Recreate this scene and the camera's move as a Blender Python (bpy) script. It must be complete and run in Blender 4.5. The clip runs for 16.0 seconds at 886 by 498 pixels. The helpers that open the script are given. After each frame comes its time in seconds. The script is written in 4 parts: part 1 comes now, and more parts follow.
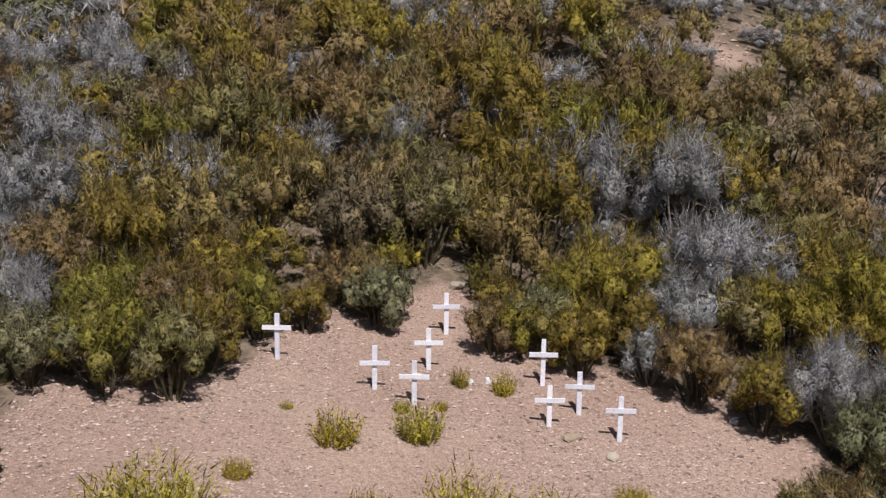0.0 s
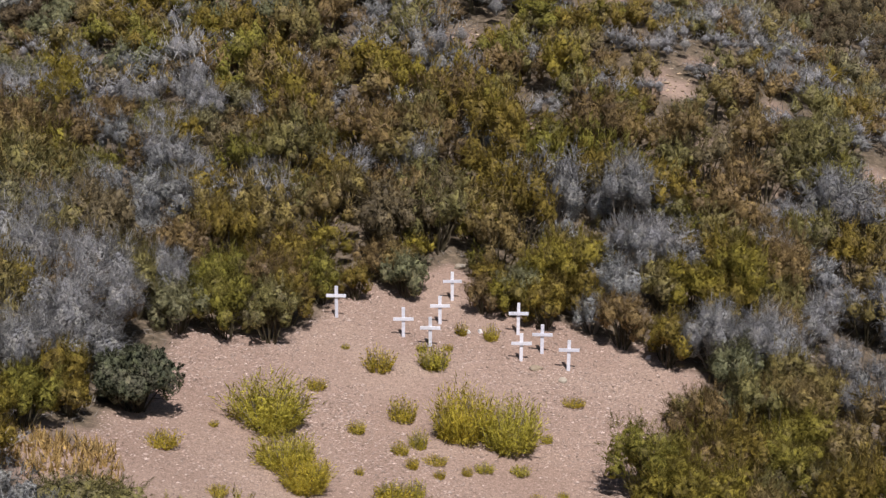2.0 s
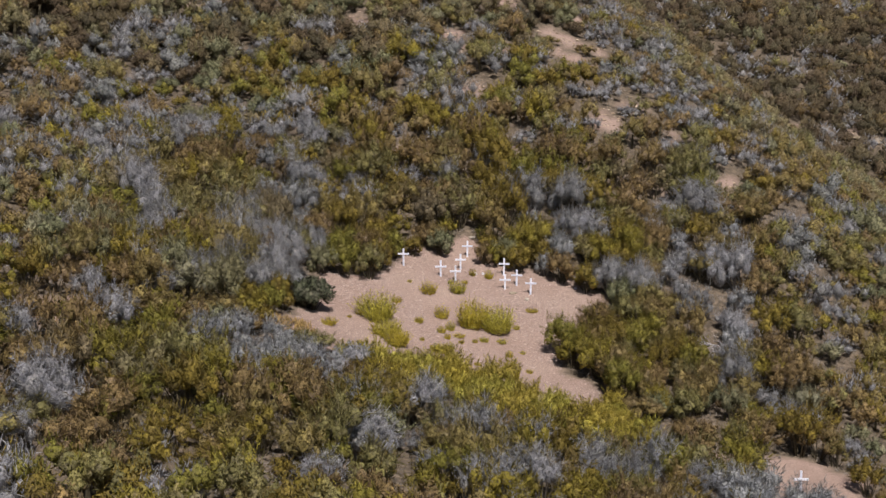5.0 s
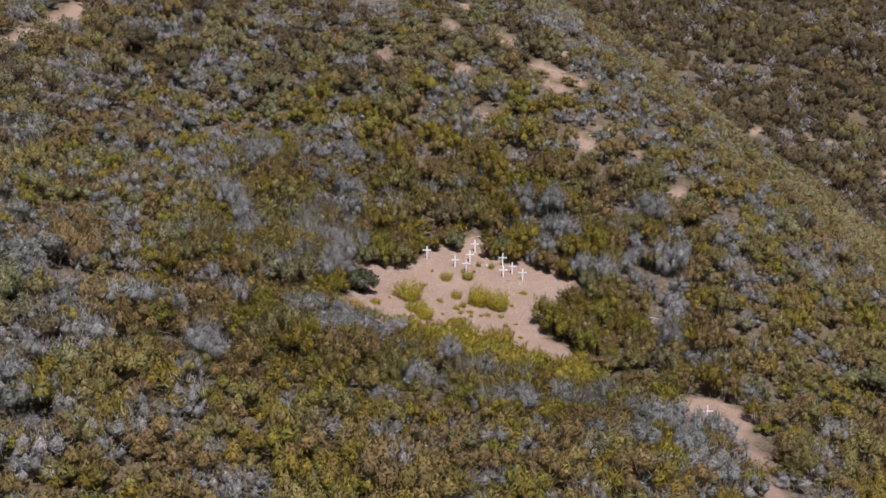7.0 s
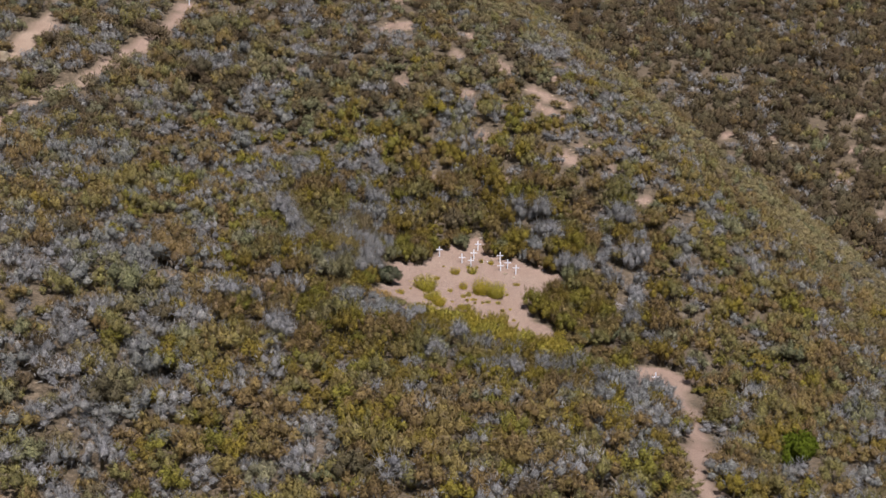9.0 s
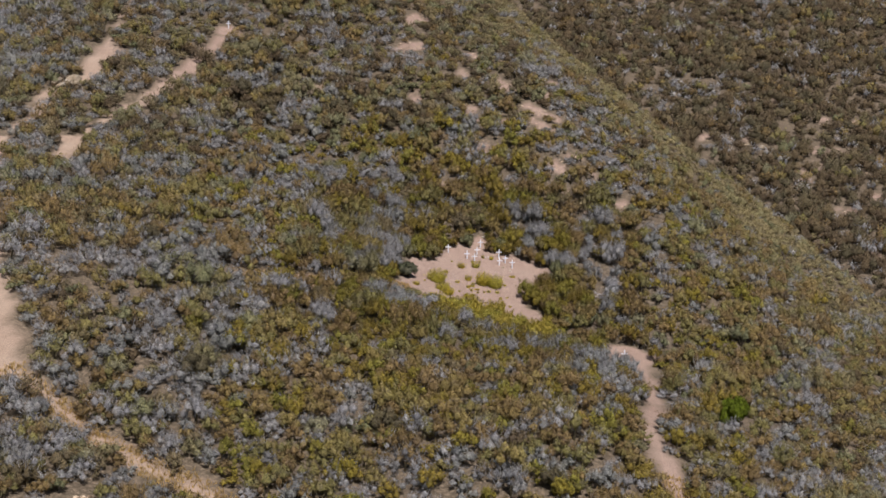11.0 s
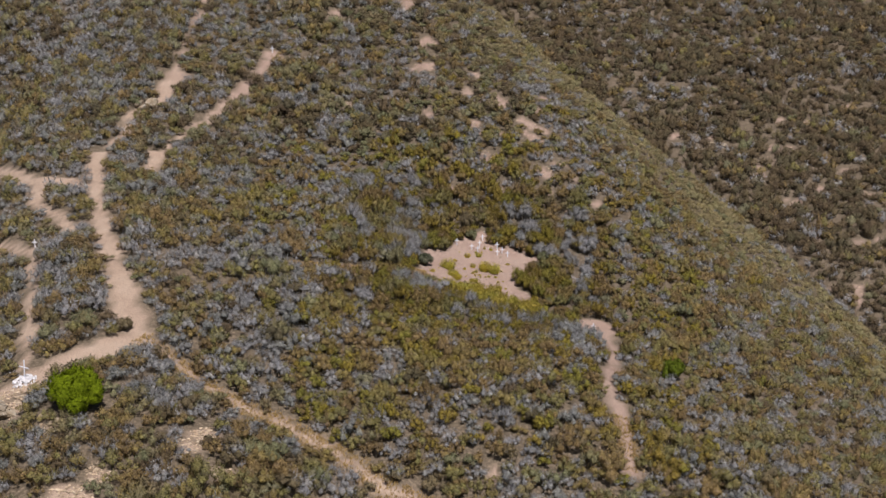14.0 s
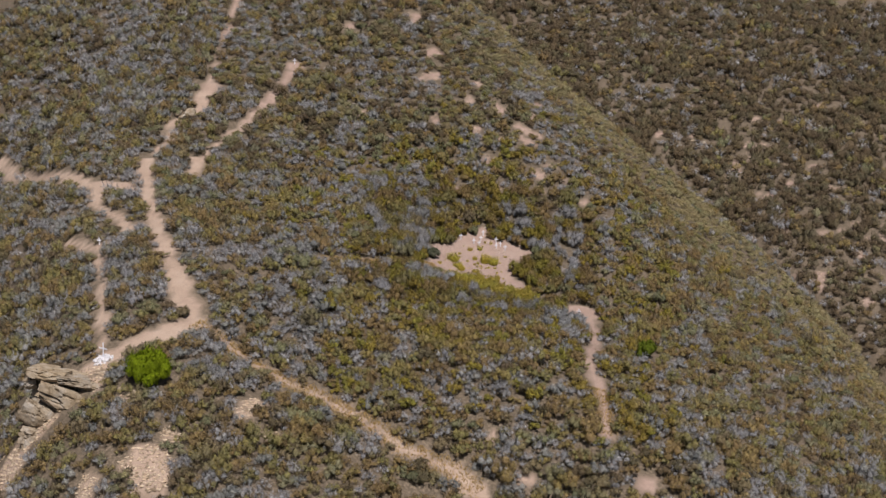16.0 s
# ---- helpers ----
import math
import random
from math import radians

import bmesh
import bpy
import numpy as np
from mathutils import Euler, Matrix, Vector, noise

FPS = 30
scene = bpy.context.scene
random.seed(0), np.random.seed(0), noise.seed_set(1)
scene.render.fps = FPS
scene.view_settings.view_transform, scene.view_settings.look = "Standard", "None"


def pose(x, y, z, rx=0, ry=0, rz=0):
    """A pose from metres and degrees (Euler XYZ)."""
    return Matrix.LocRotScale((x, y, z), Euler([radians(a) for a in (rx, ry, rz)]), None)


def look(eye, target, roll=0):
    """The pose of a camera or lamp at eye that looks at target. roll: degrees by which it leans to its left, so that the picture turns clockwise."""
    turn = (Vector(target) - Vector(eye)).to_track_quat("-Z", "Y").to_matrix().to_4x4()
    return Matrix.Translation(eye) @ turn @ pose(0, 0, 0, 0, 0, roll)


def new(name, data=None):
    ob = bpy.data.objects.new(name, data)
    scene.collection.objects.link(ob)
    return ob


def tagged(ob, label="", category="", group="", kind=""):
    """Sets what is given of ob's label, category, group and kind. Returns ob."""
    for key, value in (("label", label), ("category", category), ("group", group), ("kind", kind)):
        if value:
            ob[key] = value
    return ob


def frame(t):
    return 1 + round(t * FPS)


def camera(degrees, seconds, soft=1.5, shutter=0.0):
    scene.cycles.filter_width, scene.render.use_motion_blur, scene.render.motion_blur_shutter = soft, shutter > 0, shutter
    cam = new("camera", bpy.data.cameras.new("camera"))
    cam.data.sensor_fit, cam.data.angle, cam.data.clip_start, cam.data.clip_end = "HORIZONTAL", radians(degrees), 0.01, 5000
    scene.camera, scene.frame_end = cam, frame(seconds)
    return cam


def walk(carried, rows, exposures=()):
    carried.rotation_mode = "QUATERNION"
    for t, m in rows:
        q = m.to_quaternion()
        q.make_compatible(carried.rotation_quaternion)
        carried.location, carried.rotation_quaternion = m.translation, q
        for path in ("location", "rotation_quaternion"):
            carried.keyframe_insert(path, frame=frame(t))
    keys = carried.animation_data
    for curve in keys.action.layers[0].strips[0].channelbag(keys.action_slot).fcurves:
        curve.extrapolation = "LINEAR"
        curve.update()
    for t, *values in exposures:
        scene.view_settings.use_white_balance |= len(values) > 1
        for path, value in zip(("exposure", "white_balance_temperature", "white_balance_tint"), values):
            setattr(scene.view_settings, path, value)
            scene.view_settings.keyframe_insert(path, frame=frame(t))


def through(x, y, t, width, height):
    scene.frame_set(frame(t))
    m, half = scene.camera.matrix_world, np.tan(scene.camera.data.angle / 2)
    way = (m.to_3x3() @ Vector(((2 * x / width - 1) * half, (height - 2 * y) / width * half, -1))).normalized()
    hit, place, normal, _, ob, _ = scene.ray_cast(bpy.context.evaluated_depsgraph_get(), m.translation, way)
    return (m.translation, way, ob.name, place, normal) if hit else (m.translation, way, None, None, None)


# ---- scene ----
cam = camera(38.0, 16.0, soft=1.4)

# A drone that backs away from the graves and climbs: seconds, place, turn.
FLIGHT = (
    (0, 0.471, -20.838, 5.001, 82.254, -0.248, 0.034),
    (0.5, 0.494, -22.328, 5.283, 82.079, -0.203, 0.146),
    (1, 0.536, -24.718, 5.690, 81.922, -0.133, 0.285),
    (1.5, 0.605, -27.948, 6.189, 81.746, -0.030, 0.442),
    (2, 0.681, -31.726, 6.730, 81.518, 0.103, 0.621),
    (2.5, 0.765, -35.778, 7.280, 81.264, 0.169, 0.777),
    (3, 0.774, -40.187, 7.983, 80.965, 0.171, 0.872),
    (3.5, 0.813, -44.819, 8.782, 80.753, 0.166, 1.000),
    (4, 0.836, -49.615, 9.597, 80.542, 0.163, 1.113),
    (4.5, 0.789, -54.563, 10.488, 80.311, 0.160, 1.177),
    (5, 0.688, -59.616, 11.477, 80.065, 0.157, 1.205),
    (5.5, 0.566, -64.721, 12.565, 79.808, 0.153, 1.215),
    (6, 0.454, -69.821, 13.753, 79.543, 0.144, 1.226),
    (6.5, 0.384, -74.862, 15.044, 79.273, 0.130, 1.257),
    (7, 0.361, -79.817, 16.420, 79.006, 0.108, 1.306),
    (7.5, 0.321, -84.755, 17.819, 78.749, 0.077, 1.319),
    (8, 0.302, -89.709, 19.265, 78.476, 0.063, 1.350),
    (8.5, 0.286, -94.760, 20.684, 78.242, 0.080, 1.394),
    (9, 0.263, -99.815, 22.161, 77.993, 0.094, 1.417),
    (9.5, 0.232, -104.751, 23.675, 77.734, 0.079, 1.441),
    (10, 0.192, -109.616, 25.220, 77.471, 0.042, 1.468),
    (10.5, 0.141, -114.496, 26.805, 77.207, -0.001, 1.490),
    (11, 0.076, -119.481, 28.441, 76.943, -0.037, 1.502),
    (11.5, -0.006, -124.658, 30.135, 76.683, -0.049, 1.498),
    (12, -0.080, -129.912, 31.884, 76.425, -0.041, 1.491),
    (12.5, -0.088, -134.787, 33.652, 76.155, -0.057, 1.527),
    (13, -0.136, -139.978, 35.477, 75.868, -0.051, 1.534),
    (13.5, -0.110, -144.975, 37.363, 75.584, -0.024, 1.553),
    (14, -0.180, -150.251, 39.346, 75.293, -0.035, 1.551),
    (14.5, -0.204, -155.257, 41.273, 75.020, -0.023, 1.554),
    (15, -0.273, -160.644, 43.326, 74.739, -0.008, 1.553),
    (15.5, -0.263, -165.681, 45.395, 74.469, -0.004, 1.570),
    (16, -0.339, -171.227, 47.645, 74.172, -0.000, 1.568),
)
walk(cam, [(r[0], pose(*r[1:])) for r in FLIGHT])

# ---- daylight ----
SUN_AZ, SUN_EL = 162.0, 59.0          # degrees: clockwise from +y, above the horizon
world = bpy.data.worlds.new("daylight")
scene.world = world
world.use_nodes = True
wn = world.node_tree.nodes
sky = wn.new("ShaderNodeTexSky")
sky.sky_type = 'NISHITA'
sky.sun_disc = False
sky.sun_elevation, sky.sun_rotation = radians(SUN_EL), radians(SUN_AZ)
wn["Background"].inputs[1].default_value = 0.042
world.node_tree.links.new(sky.outputs[0], wn["Background"].inputs[0])
sun = new("sun", bpy.data.lights.new("sun", 'SUN'))
sun.data.energy, sun.data.angle, sun.data.color = 5.3, radians(0.53), (1.0, 0.94, 0.91)
sa, se = radians(SUN_AZ), radians(SUN_EL)
sun.matrix_world = look((math.sin(sa) * math.cos(se) * 90, math.cos(sa) * math.cos(se) * 90, math.sin(se) * 90), (0, 0, 0))
scene.view_settings.exposure = 0.1

rng = np.random.default_rng(7)


# ---- materials ----
def material(name):
    m = bpy.data.materials.new(name)
    m.use_nodes = True
    t = m.node_tree
    return m, t, t.nodes["Principled BSDF"]


def noise_node(t, scale, detail=3.0, rough=0.55, vec=None):
    n = t.nodes.new("ShaderNodeTexNoise")
    n.inputs["Scale"].default_value, n.inputs["Detail"].default_value, n.inputs["Roughness"].default_value = scale, detail, rough
    if vec is None:
        vec = t.nodes.new("ShaderNodeNewGeometry").outputs["Position"]
    t.links.new(vec, n.inputs["Vector"])
    return n.outputs["Fac"]


def ramp(t, fac, stops):
    r = t.nodes.new("ShaderNodeValToRGB")
    while len(r.color_ramp.elements) < len(stops):
        r.color_ramp.elements.new(0.5)
    for e, (p, c) in zip(r.color_ramp.elements, stops):
        e.position, e.color = p, (*c, 1)
    t.links.new(fac, r.inputs[0])
    return r.outputs[0]


def mixed(t, fac, a, b, blend='MIX'):
    m = t.nodes.new("ShaderNodeMix")
    m.data_type, m.blend_type = 'RGBA', blend
    for value, k in ((fac, 0), (a, 6), (b, 7)):
        if isinstance(value, (int, float)):
            m.inputs[k].default_value = value
        elif isinstance(value, tuple):
            m.inputs[k].default_value = (*value, 1)
        else:
            t.links.new(value, m.inputs[k])
    return m.outputs[2]


def bumped(t, bsdf, fac, strength, distance):
    b = t.nodes.new("ShaderNodeBump")
    b.inputs["Strength"].default_value, b.inputs["Distance"].default_value = strength, distance
    t.links.new(fac, b.inputs["Height"])
    t.links.new(b.outputs[0], bsdf.inputs["Normal"])


def soil_material():
    m, t, b = material("stony_soil")
    attr = t.nodes.new("ShaderNodeAttribute")
    attr.attribute_name = "bare"
    east = t.nodes.new("ShaderNodeMapRange")
    east.inputs[1].default_value, east.inputs[2].default_value = -32, -18
    apart = t.nodes.new("ShaderNodeSeparateXYZ")
    t.links.new(t.nodes.new("ShaderNodeNewGeometry").outputs["Position"], apart.inputs[0])
    lie = t.nodes.new("ShaderNodeMath")
    lie.operation = 'MULTIPLY_ADD'
    lie.inputs[1].default_value = 0.6
    t.links.new(apart.outputs[1], lie.inputs[0])
    t.links.new(apart.outputs[0], lie.inputs[2])
    t.links.new(lie.outputs[0], east.inputs[0])
    pink = ramp(t, noise_node(t, 0.35, 5), ((0.3, (0.265, 0.188, 0.154)), (0.5, (0.30, 0.218, 0.18)), (0.72, (0.33, 0.248, 0.203))))
    ochre = ramp(t, noise_node(t, 0.35, 5), ((0.3, (0.30, 0.22, 0.17)), (0.5, (0.345, 0.26, 0.203)), (0.72, (0.38, 0.295, 0.235))))
    tan = mixed(t, east.outputs[0], ochre, pink)
    grit = ramp(t, noise_node(t, 14.0, 6, 0.75), ((0.33, (0.6, 0.57, 0.55)), (0.48, (0.92, 0.92, 0.92)), (0.68, (1.22, 1.2, 1.2))))
    dry = mixed(t, 1.0, tan, grit, 'MULTIPLY')
    chips = ramp(t, noise_node(t, 38.0, 4, 0.7), ((0.36, (0.62, 0.6, 0.58)), (0.5, (1, 1, 1)), (0.64, (1.28, 1.26, 1.25))))
    dry = mixed(t, 1.0, dry, chips, 'MULTIPLY')
    litter = ramp(t, noise_node(t, 4.0, 6, 0.75), ((0.3, (0.05, 0.04, 0.028)), (0.5, (0.11, 0.086, 0.062)), (0.7, (0.24, 0.185, 0.135))))
    t.links.new(mixed(t, attr.outputs["Fac"], litter, dry), b.inputs["Base Color"])
    b.inputs["Roughness"].default_value = 0.95
    b.inputs["Specular IOR Level"].default_value = 0.15
    bumped(t, b, noise_node(t, 22.0, 6, 0.7), 0.6, 0.02)
    return m


def leaf_material(name, low, mid, high, through=0.16, grain=6.0, woody=(0.24, 0.20, 0.165), gaps=None):
    """Leaves: their hue drifts from plant to plant and from tuft to tuft; with gaps, a leafy layer with openings between the sprigs."""
    m, t, b = material(name)
    own = t.nodes.new("ShaderNodeAttribute")
    own.attribute_name = "tone"
    each = t.nodes.new("ShaderNodeMath")
    each.operation = 'ADD'
    t.links.new(own.outputs["Fac"], each.inputs[0])
    t.links.new(t.nodes.new("ShaderNodeObjectInfo").outputs["Random"], each.inputs[1])
    tone = t.nodes.new("ShaderNodeMath")
    tone.operation = 'FRACT'
    t.links.new(each.outputs[0], tone.inputs[0])
    plant = ramp(t, tone.outputs[0], ((0.0, tuple(0.78 * c for c in low)), (0.3, low), (0.6, mid), (0.85, high), (1.0, tuple(1.08 * c for c in high))))
    tuft = ramp(t, noise_node(t, grain, 2), ((0.3, (0.74, 0.75, 0.78)), (0.5, (1, 1, 1)), (0.72, (1.2, 1.18, 1.05))))
    colour = mixed(t, 1.0, plant, tuft, 'MULTIPLY')
    fleck = ramp(t, noise_node(t, 2.3, 3, 0.6), ((0.5, (0, 0, 0)), (0.68, (0.38, 0.38, 0.38))))
    colour = mixed(t, fleck, colour, woody)
    isl = t.nodes.new("ShaderNodeNewGeometry").outputs["Random Per Island"]
    one = ramp(t, isl, ((0.0, (0.75, 0.75, 0.78)), (0.5, (1, 1, 1)), (1.0, (1.25, 1.23, 1.16))))
    colour = mixed(t, 1.0, colour, one, 'MULTIPLY')
    sprigs = ramp(t, noise_node(t, 30.0, 3, 0.7), ((0.34, (0.4, 0.4, 0.42)), (0.5, (1, 1, 1)), (0.66, (1.35, 1.33, 1.25))))
    colour = mixed(t, 1.0, colour, sprigs, 'MULTIPLY')
    t.links.new(colour, b.inputs["Base Color"])
    b.inputs["Roughness"].default_value = 0.8
    b.inputs["Specular IOR Level"].default_value = 0.12
    bumped(t, b, noise_node(t, 14.0, 3, 0.7), 0.8, 0.06)
    tr = t.nodes.new("ShaderNodeBsdfTranslucent")
    t.links.new(colour, tr.inputs["Color"])
    mix = t.nodes.new("ShaderNodeMixShader")
    mix.inputs[0].default_value = through
    t.links.new(b.outputs[0], mix.inputs[1])
    t.links.new(tr.outputs[0], mix.inputs[2])
    if gaps:
        clear = t.nodes.new("ShaderNodeBsdfTransparent")
        open_fac = ramp(t, noise_node(t, gaps, 5, 0.8), ((0.49, (1, 1, 1)), (0.52, (0, 0, 0))))
        leafed = t.nodes.new("ShaderNodeMixShader")
        t.links.new(open_fac, leafed.inputs[0])
        t.links.new(mix.outputs[0], leafed.inputs[1])
        t.links.new(clear.outputs[0], leafed.inputs[2])
        mix = leafed
    t.links.new(mix.outputs[0], t.nodes["Material Output"].inputs["Surface"])
    return m


def rough_material(name, stops, scale, fine, bump=0.03, rough=0.9):
    m, t, b = material(name)
    base = ramp(t, noise_node(t, scale, 5), stops)
    grain = ramp(t, noise_node(t, fine, 5, 0.7), ((0.3, (0.7, 0.7, 0.7)), (0.5, (1, 1, 1)), (0.72, (1.15, 1.14, 1.12))))
    info = t.nodes.new("ShaderNodeObjectInfo").outputs["Random"]
    each = ramp(t, info, ((0.0, (0.88, 0.88, 0.9)), (1.0, (1.1, 1.08, 1.05))))
    t.links.new(mixed(t, 1.0, mixed(t, 1.0, base, grain, 'MULTIPLY'), each, 'MULTIPLY'), b.inputs["Base Color"])
    b.inputs["Roughness"].default_value = rough
    b.inputs["Specular IOR Level"].default_value = 0.25
    bumped(t, b, noise_node(t, fine, 6, 0.7), 0.8, bump)
    return m


def stone_chips(name, stops, scale, fine):
    """Loose stones, each with a tone of its own."""
    m = rough_material(name, stops, scale, fine)
    t = m.node_tree
    b = t.nodes["Principled BSDF"]
    own = ramp(t, t.nodes.new("ShaderNodeNewGeometry").outputs["Random Per Island"], ((0.0, (0.5, 0.48, 0.46)), (0.5, (1, 1, 1)), (1.0, (1.45, 1.45, 1.48))))
    old = b.inputs["Base Color"].links[0].from_socket
    t.links.new(mixed(t, 1.0, old, own, 'MULTIPLY'), b.inputs["Base Color"])
    return m


def rock_material():
    m = rough_material("weathered_rock", ((0.3, (0.20, 0.15, 0.095)), (0.5, (0.29, 0.235, 0.17)), (0.7, (0.36, 0.325, 0.28))), 0.9, 6.0, 0.06)
    t = m.node_tree
    b = t.nodes["Principled BSDF"]
    v = t.nodes.new("ShaderNodeTexVoronoi")
    v.feature = 'DISTANCE_TO_EDGE'
    v.inputs["Scale"].default_value = 0.9
    t.links.new(t.nodes.new("ShaderNodeNewGeometry").outputs["Position"], v.inputs["Vector"])
    crack = ramp(t, v.outputs["Distance"], ((0.0, (0.6, 0.58, 0.55)), (0.03, (1, 1, 1))))
    old = b.inputs["Base Color"].links[0].from_socket
    t.links.new(mixed(t, 1.0, old, crack, 'MULTIPLY'), b.inputs["Base Color"])
    return m


SOIL = soil_material()
# Shrub foliage: its name, three tones from dry to fresh, and the tone of its bare twigs.
TONES = {
    "olive": ("olive_leaves", (0.235, 0.166, 0.078), (0.243, 0.193, 0.074), (0.202, 0.184, 0.075), (0.180, 0.142, 0.146)),
    "green": ("olive_green_leaves", (0.228, 0.172, 0.040), (0.236, 0.192, 0.036), (0.195, 0.180, 0.040), (0.183, 0.137, 0.102)),
    "brown": ("brownish_leaves", (0.201, 0.160, 0.096), (0.217, 0.181, 0.096), (0.197, 0.181, 0.100), (0.175, 0.156, 0.132)),
    "grey": ("grey_twigs", (0.278, 0.279, 0.293), (0.307, 0.307, 0.327), (0.339, 0.337, 0.361), (0.304, 0.271, 0.250)),
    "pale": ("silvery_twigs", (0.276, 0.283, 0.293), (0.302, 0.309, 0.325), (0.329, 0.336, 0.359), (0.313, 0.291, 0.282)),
    # dry crest leaves, coloured paler to imitate sunlit tops at a low angle
    "straw": ("lit_top_dry_leaves", (0.275, 0.226, 0.130), (0.292, 0.246, 0.130), (0.262, 0.240, 0.130), (0.25, 0.205, 0.15)),
    "bluish": ("blue_grey_leaves", (0.212, 0.218, 0.214), (0.229, 0.234, 0.235), (0.246, 0.250, 0.250), (0.234, 0.222, 0.210)),
    "sage": ("sage_leaves", (0.187, 0.193, 0.110), (0.214, 0.209, 0.119), (0.239, 0.227, 0.149), (0.194, 0.159, 0.108)),
    "yellow": ("yellow_green_sprigs", (0.416, 0.336, 0.069), (0.453, 0.372, 0.069), (0.397, 0.359, 0.075), (0.339, 0.258, 0.136)),
    # darkened leaf colour, standing in for shade between far-slope shrubs
    "dark": ("shade_dark_leaves", (0.132, 0.098, 0.062), (0.130, 0.103, 0.060), (0.118, 0.103, 0.064), (0.150, 0.122, 0.094)),
}
LEAVES = {k: leaf_material(*q[:4], 0.3, woody=q[4]) for k, q in TONES.items()}
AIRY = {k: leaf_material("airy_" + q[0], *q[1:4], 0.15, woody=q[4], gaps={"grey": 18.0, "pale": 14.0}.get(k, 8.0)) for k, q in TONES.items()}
YELLOW = leaf_material("yellow_green_leaves", (0.49, 0.385, 0.06), (0.51, 0.42, 0.065), (0.45, 0.40, 0.07), 0.35, woody=(0.33, 0.25, 0.09))
FRESH, AIRY_FRESH = (leaf_material(q, (0.115, 0.165, 0.004), (0.128, 0.178, 0.005), (0.142, 0.19, 0.006), 0.2, woody=(0.15, 0.17, 0.012), gaps=g) for q, g in (("fresh_green_leaves", None), ("airy_fresh_green_leaves", 9.0)))
DEEPGREEN, AIRY_DEEP = (leaf_material(q, (0.105, 0.14, 0.012), (0.115, 0.15, 0.014), (0.13, 0.16, 0.016), 0.2, woody=(0.13, 0.14, 0.03), gaps=g) for q, g in (("deep_green_leaves", None), ("airy_deep_green_leaves", 9.0)))
STRAW = leaf_material("straw", (0.40, 0.28, 0.12), (0.44, 0.32, 0.14), (0.48, 0.36, 0.17), 0.2, woody=(0.42, 0.31, 0.17))
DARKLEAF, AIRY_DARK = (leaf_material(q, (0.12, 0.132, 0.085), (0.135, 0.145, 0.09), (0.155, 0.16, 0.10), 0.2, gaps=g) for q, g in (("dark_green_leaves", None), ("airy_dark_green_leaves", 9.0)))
# twig colour set near black to stand in for shade deep inside bushes
TWIG = rough_material("shade_dark_twigs", ((0.3, (0.022, 0.018, 0.013)), (0.7, (0.05, 0.042, 0.03))), 3.0, 20.0)
STEM = rough_material("dry_stems", ((0.3, (0.16, 0.14, 0.12)), (0.7, (0.30, 0.27, 0.24))), 4.0, 30.0)
# brown twigs, their colour lowered for the shade within a shrub
THICKET = rough_material("shaded_thicket_twigs", ((0.3, (0.05, 0.042, 0.024)), (0.5, (0.075, 0.062, 0.036)), (0.7, (0.12, 0.10, 0.065))), 5.0, 30.0)
BLEACHED = rough_material("bleached_wood", ((0.3, (0.33, 0.31, 0.31)), (0.5, (0.42, 0.40, 0.41)), (0.7, (0.52, 0.50, 0.52))), 4.0, 30.0)
ROCK = rock_material()
PEBBLE = stone_chips("broken_stone", ((0.3, (0.32, 0.235, 0.195)), (0.5, (0.40, 0.305, 0.26)), (0.7, (0.52, 0.43, 0.385))), 9.0, 18.0)
ROCK_CHIPS = stone_chips("rock_chips", ((0.3, (0.26, 0.19, 0.13)), (0.5, (0.34, 0.265, 0.19)), (0.7, (0.42, 0.36, 0.28))), 3.0, 14.0)
PAINT = rough_material("white_paint", ((0.28, (0.62, 0.62, 0.67)), (0.45, (0.72, 0.73, 0.82)), (0.75, (0.76, 0.77, 0.87))), 4.0, 40.0, 0.004, 0.6)
LIMED = rough_material("limed_stone", ((0.3, (0.42, 0.40, 0.40)), (0.5, (0.57, 0.56, 0.59)), (0.7, (0.66, 0.65, 0.69))), 3.0, 25.0, 0.02, 0.85)


# ---- the lie of the land ----
def value_noise(x, y, scale, seed=0):
    """Smooth random field, 0 to 1, with features of about scale metres."""
    x, y = np.asarray(x, float) / scale, np.asarray(y, float) / scale
    i, j = np.floor(x), np.floor(y)
    u, v = x - i, y - j
    u, v = u * u * (3 - 2 * u), v * v * (3 - 2 * v)

    def at(a, b):
        s = np.sin(a * 127.1 + b * 311.7 + seed * 74.7) * 43758.5453
        return s - np.floor(s)
    return (at(i, j) * (1 - u) + at(i + 1, j) * u) * (1 - v) + (at(i, j + 1) * (1 - u) + at(i + 1, j + 1) * u) * v


# Swells (metres) on the grave hill, every 20 m: columns from x = -60, rows from y = -66.
SWELLS = (
    (2.7, 10.6, 4.9, -8.8, -6.4, -1.5, -0.1),
    (4.5, 6.8, -5.4, 2.1, -1.4, -2.3, -0.1),
    (1.4, 5.9, -3.3, -1.7, -4, -0.6, 0.3),
    (6.8, -2.3, -1.7, -6.7, -5, 1.4, 3.4),
    (1.7, -1.7, -5.4, -6.4, 3.8, -4.4, 8.5),
    (-4.1, 2.6, -7.9, 3.1, -2.2, -0.2, 11.1),
    (-0.2, -2.8, -4.3, -1.5, 2.9, 4.8, 7.3),
    (0.4, -2.6, 2.5, 4.1, -0.7, 2.7, 5.1),
)


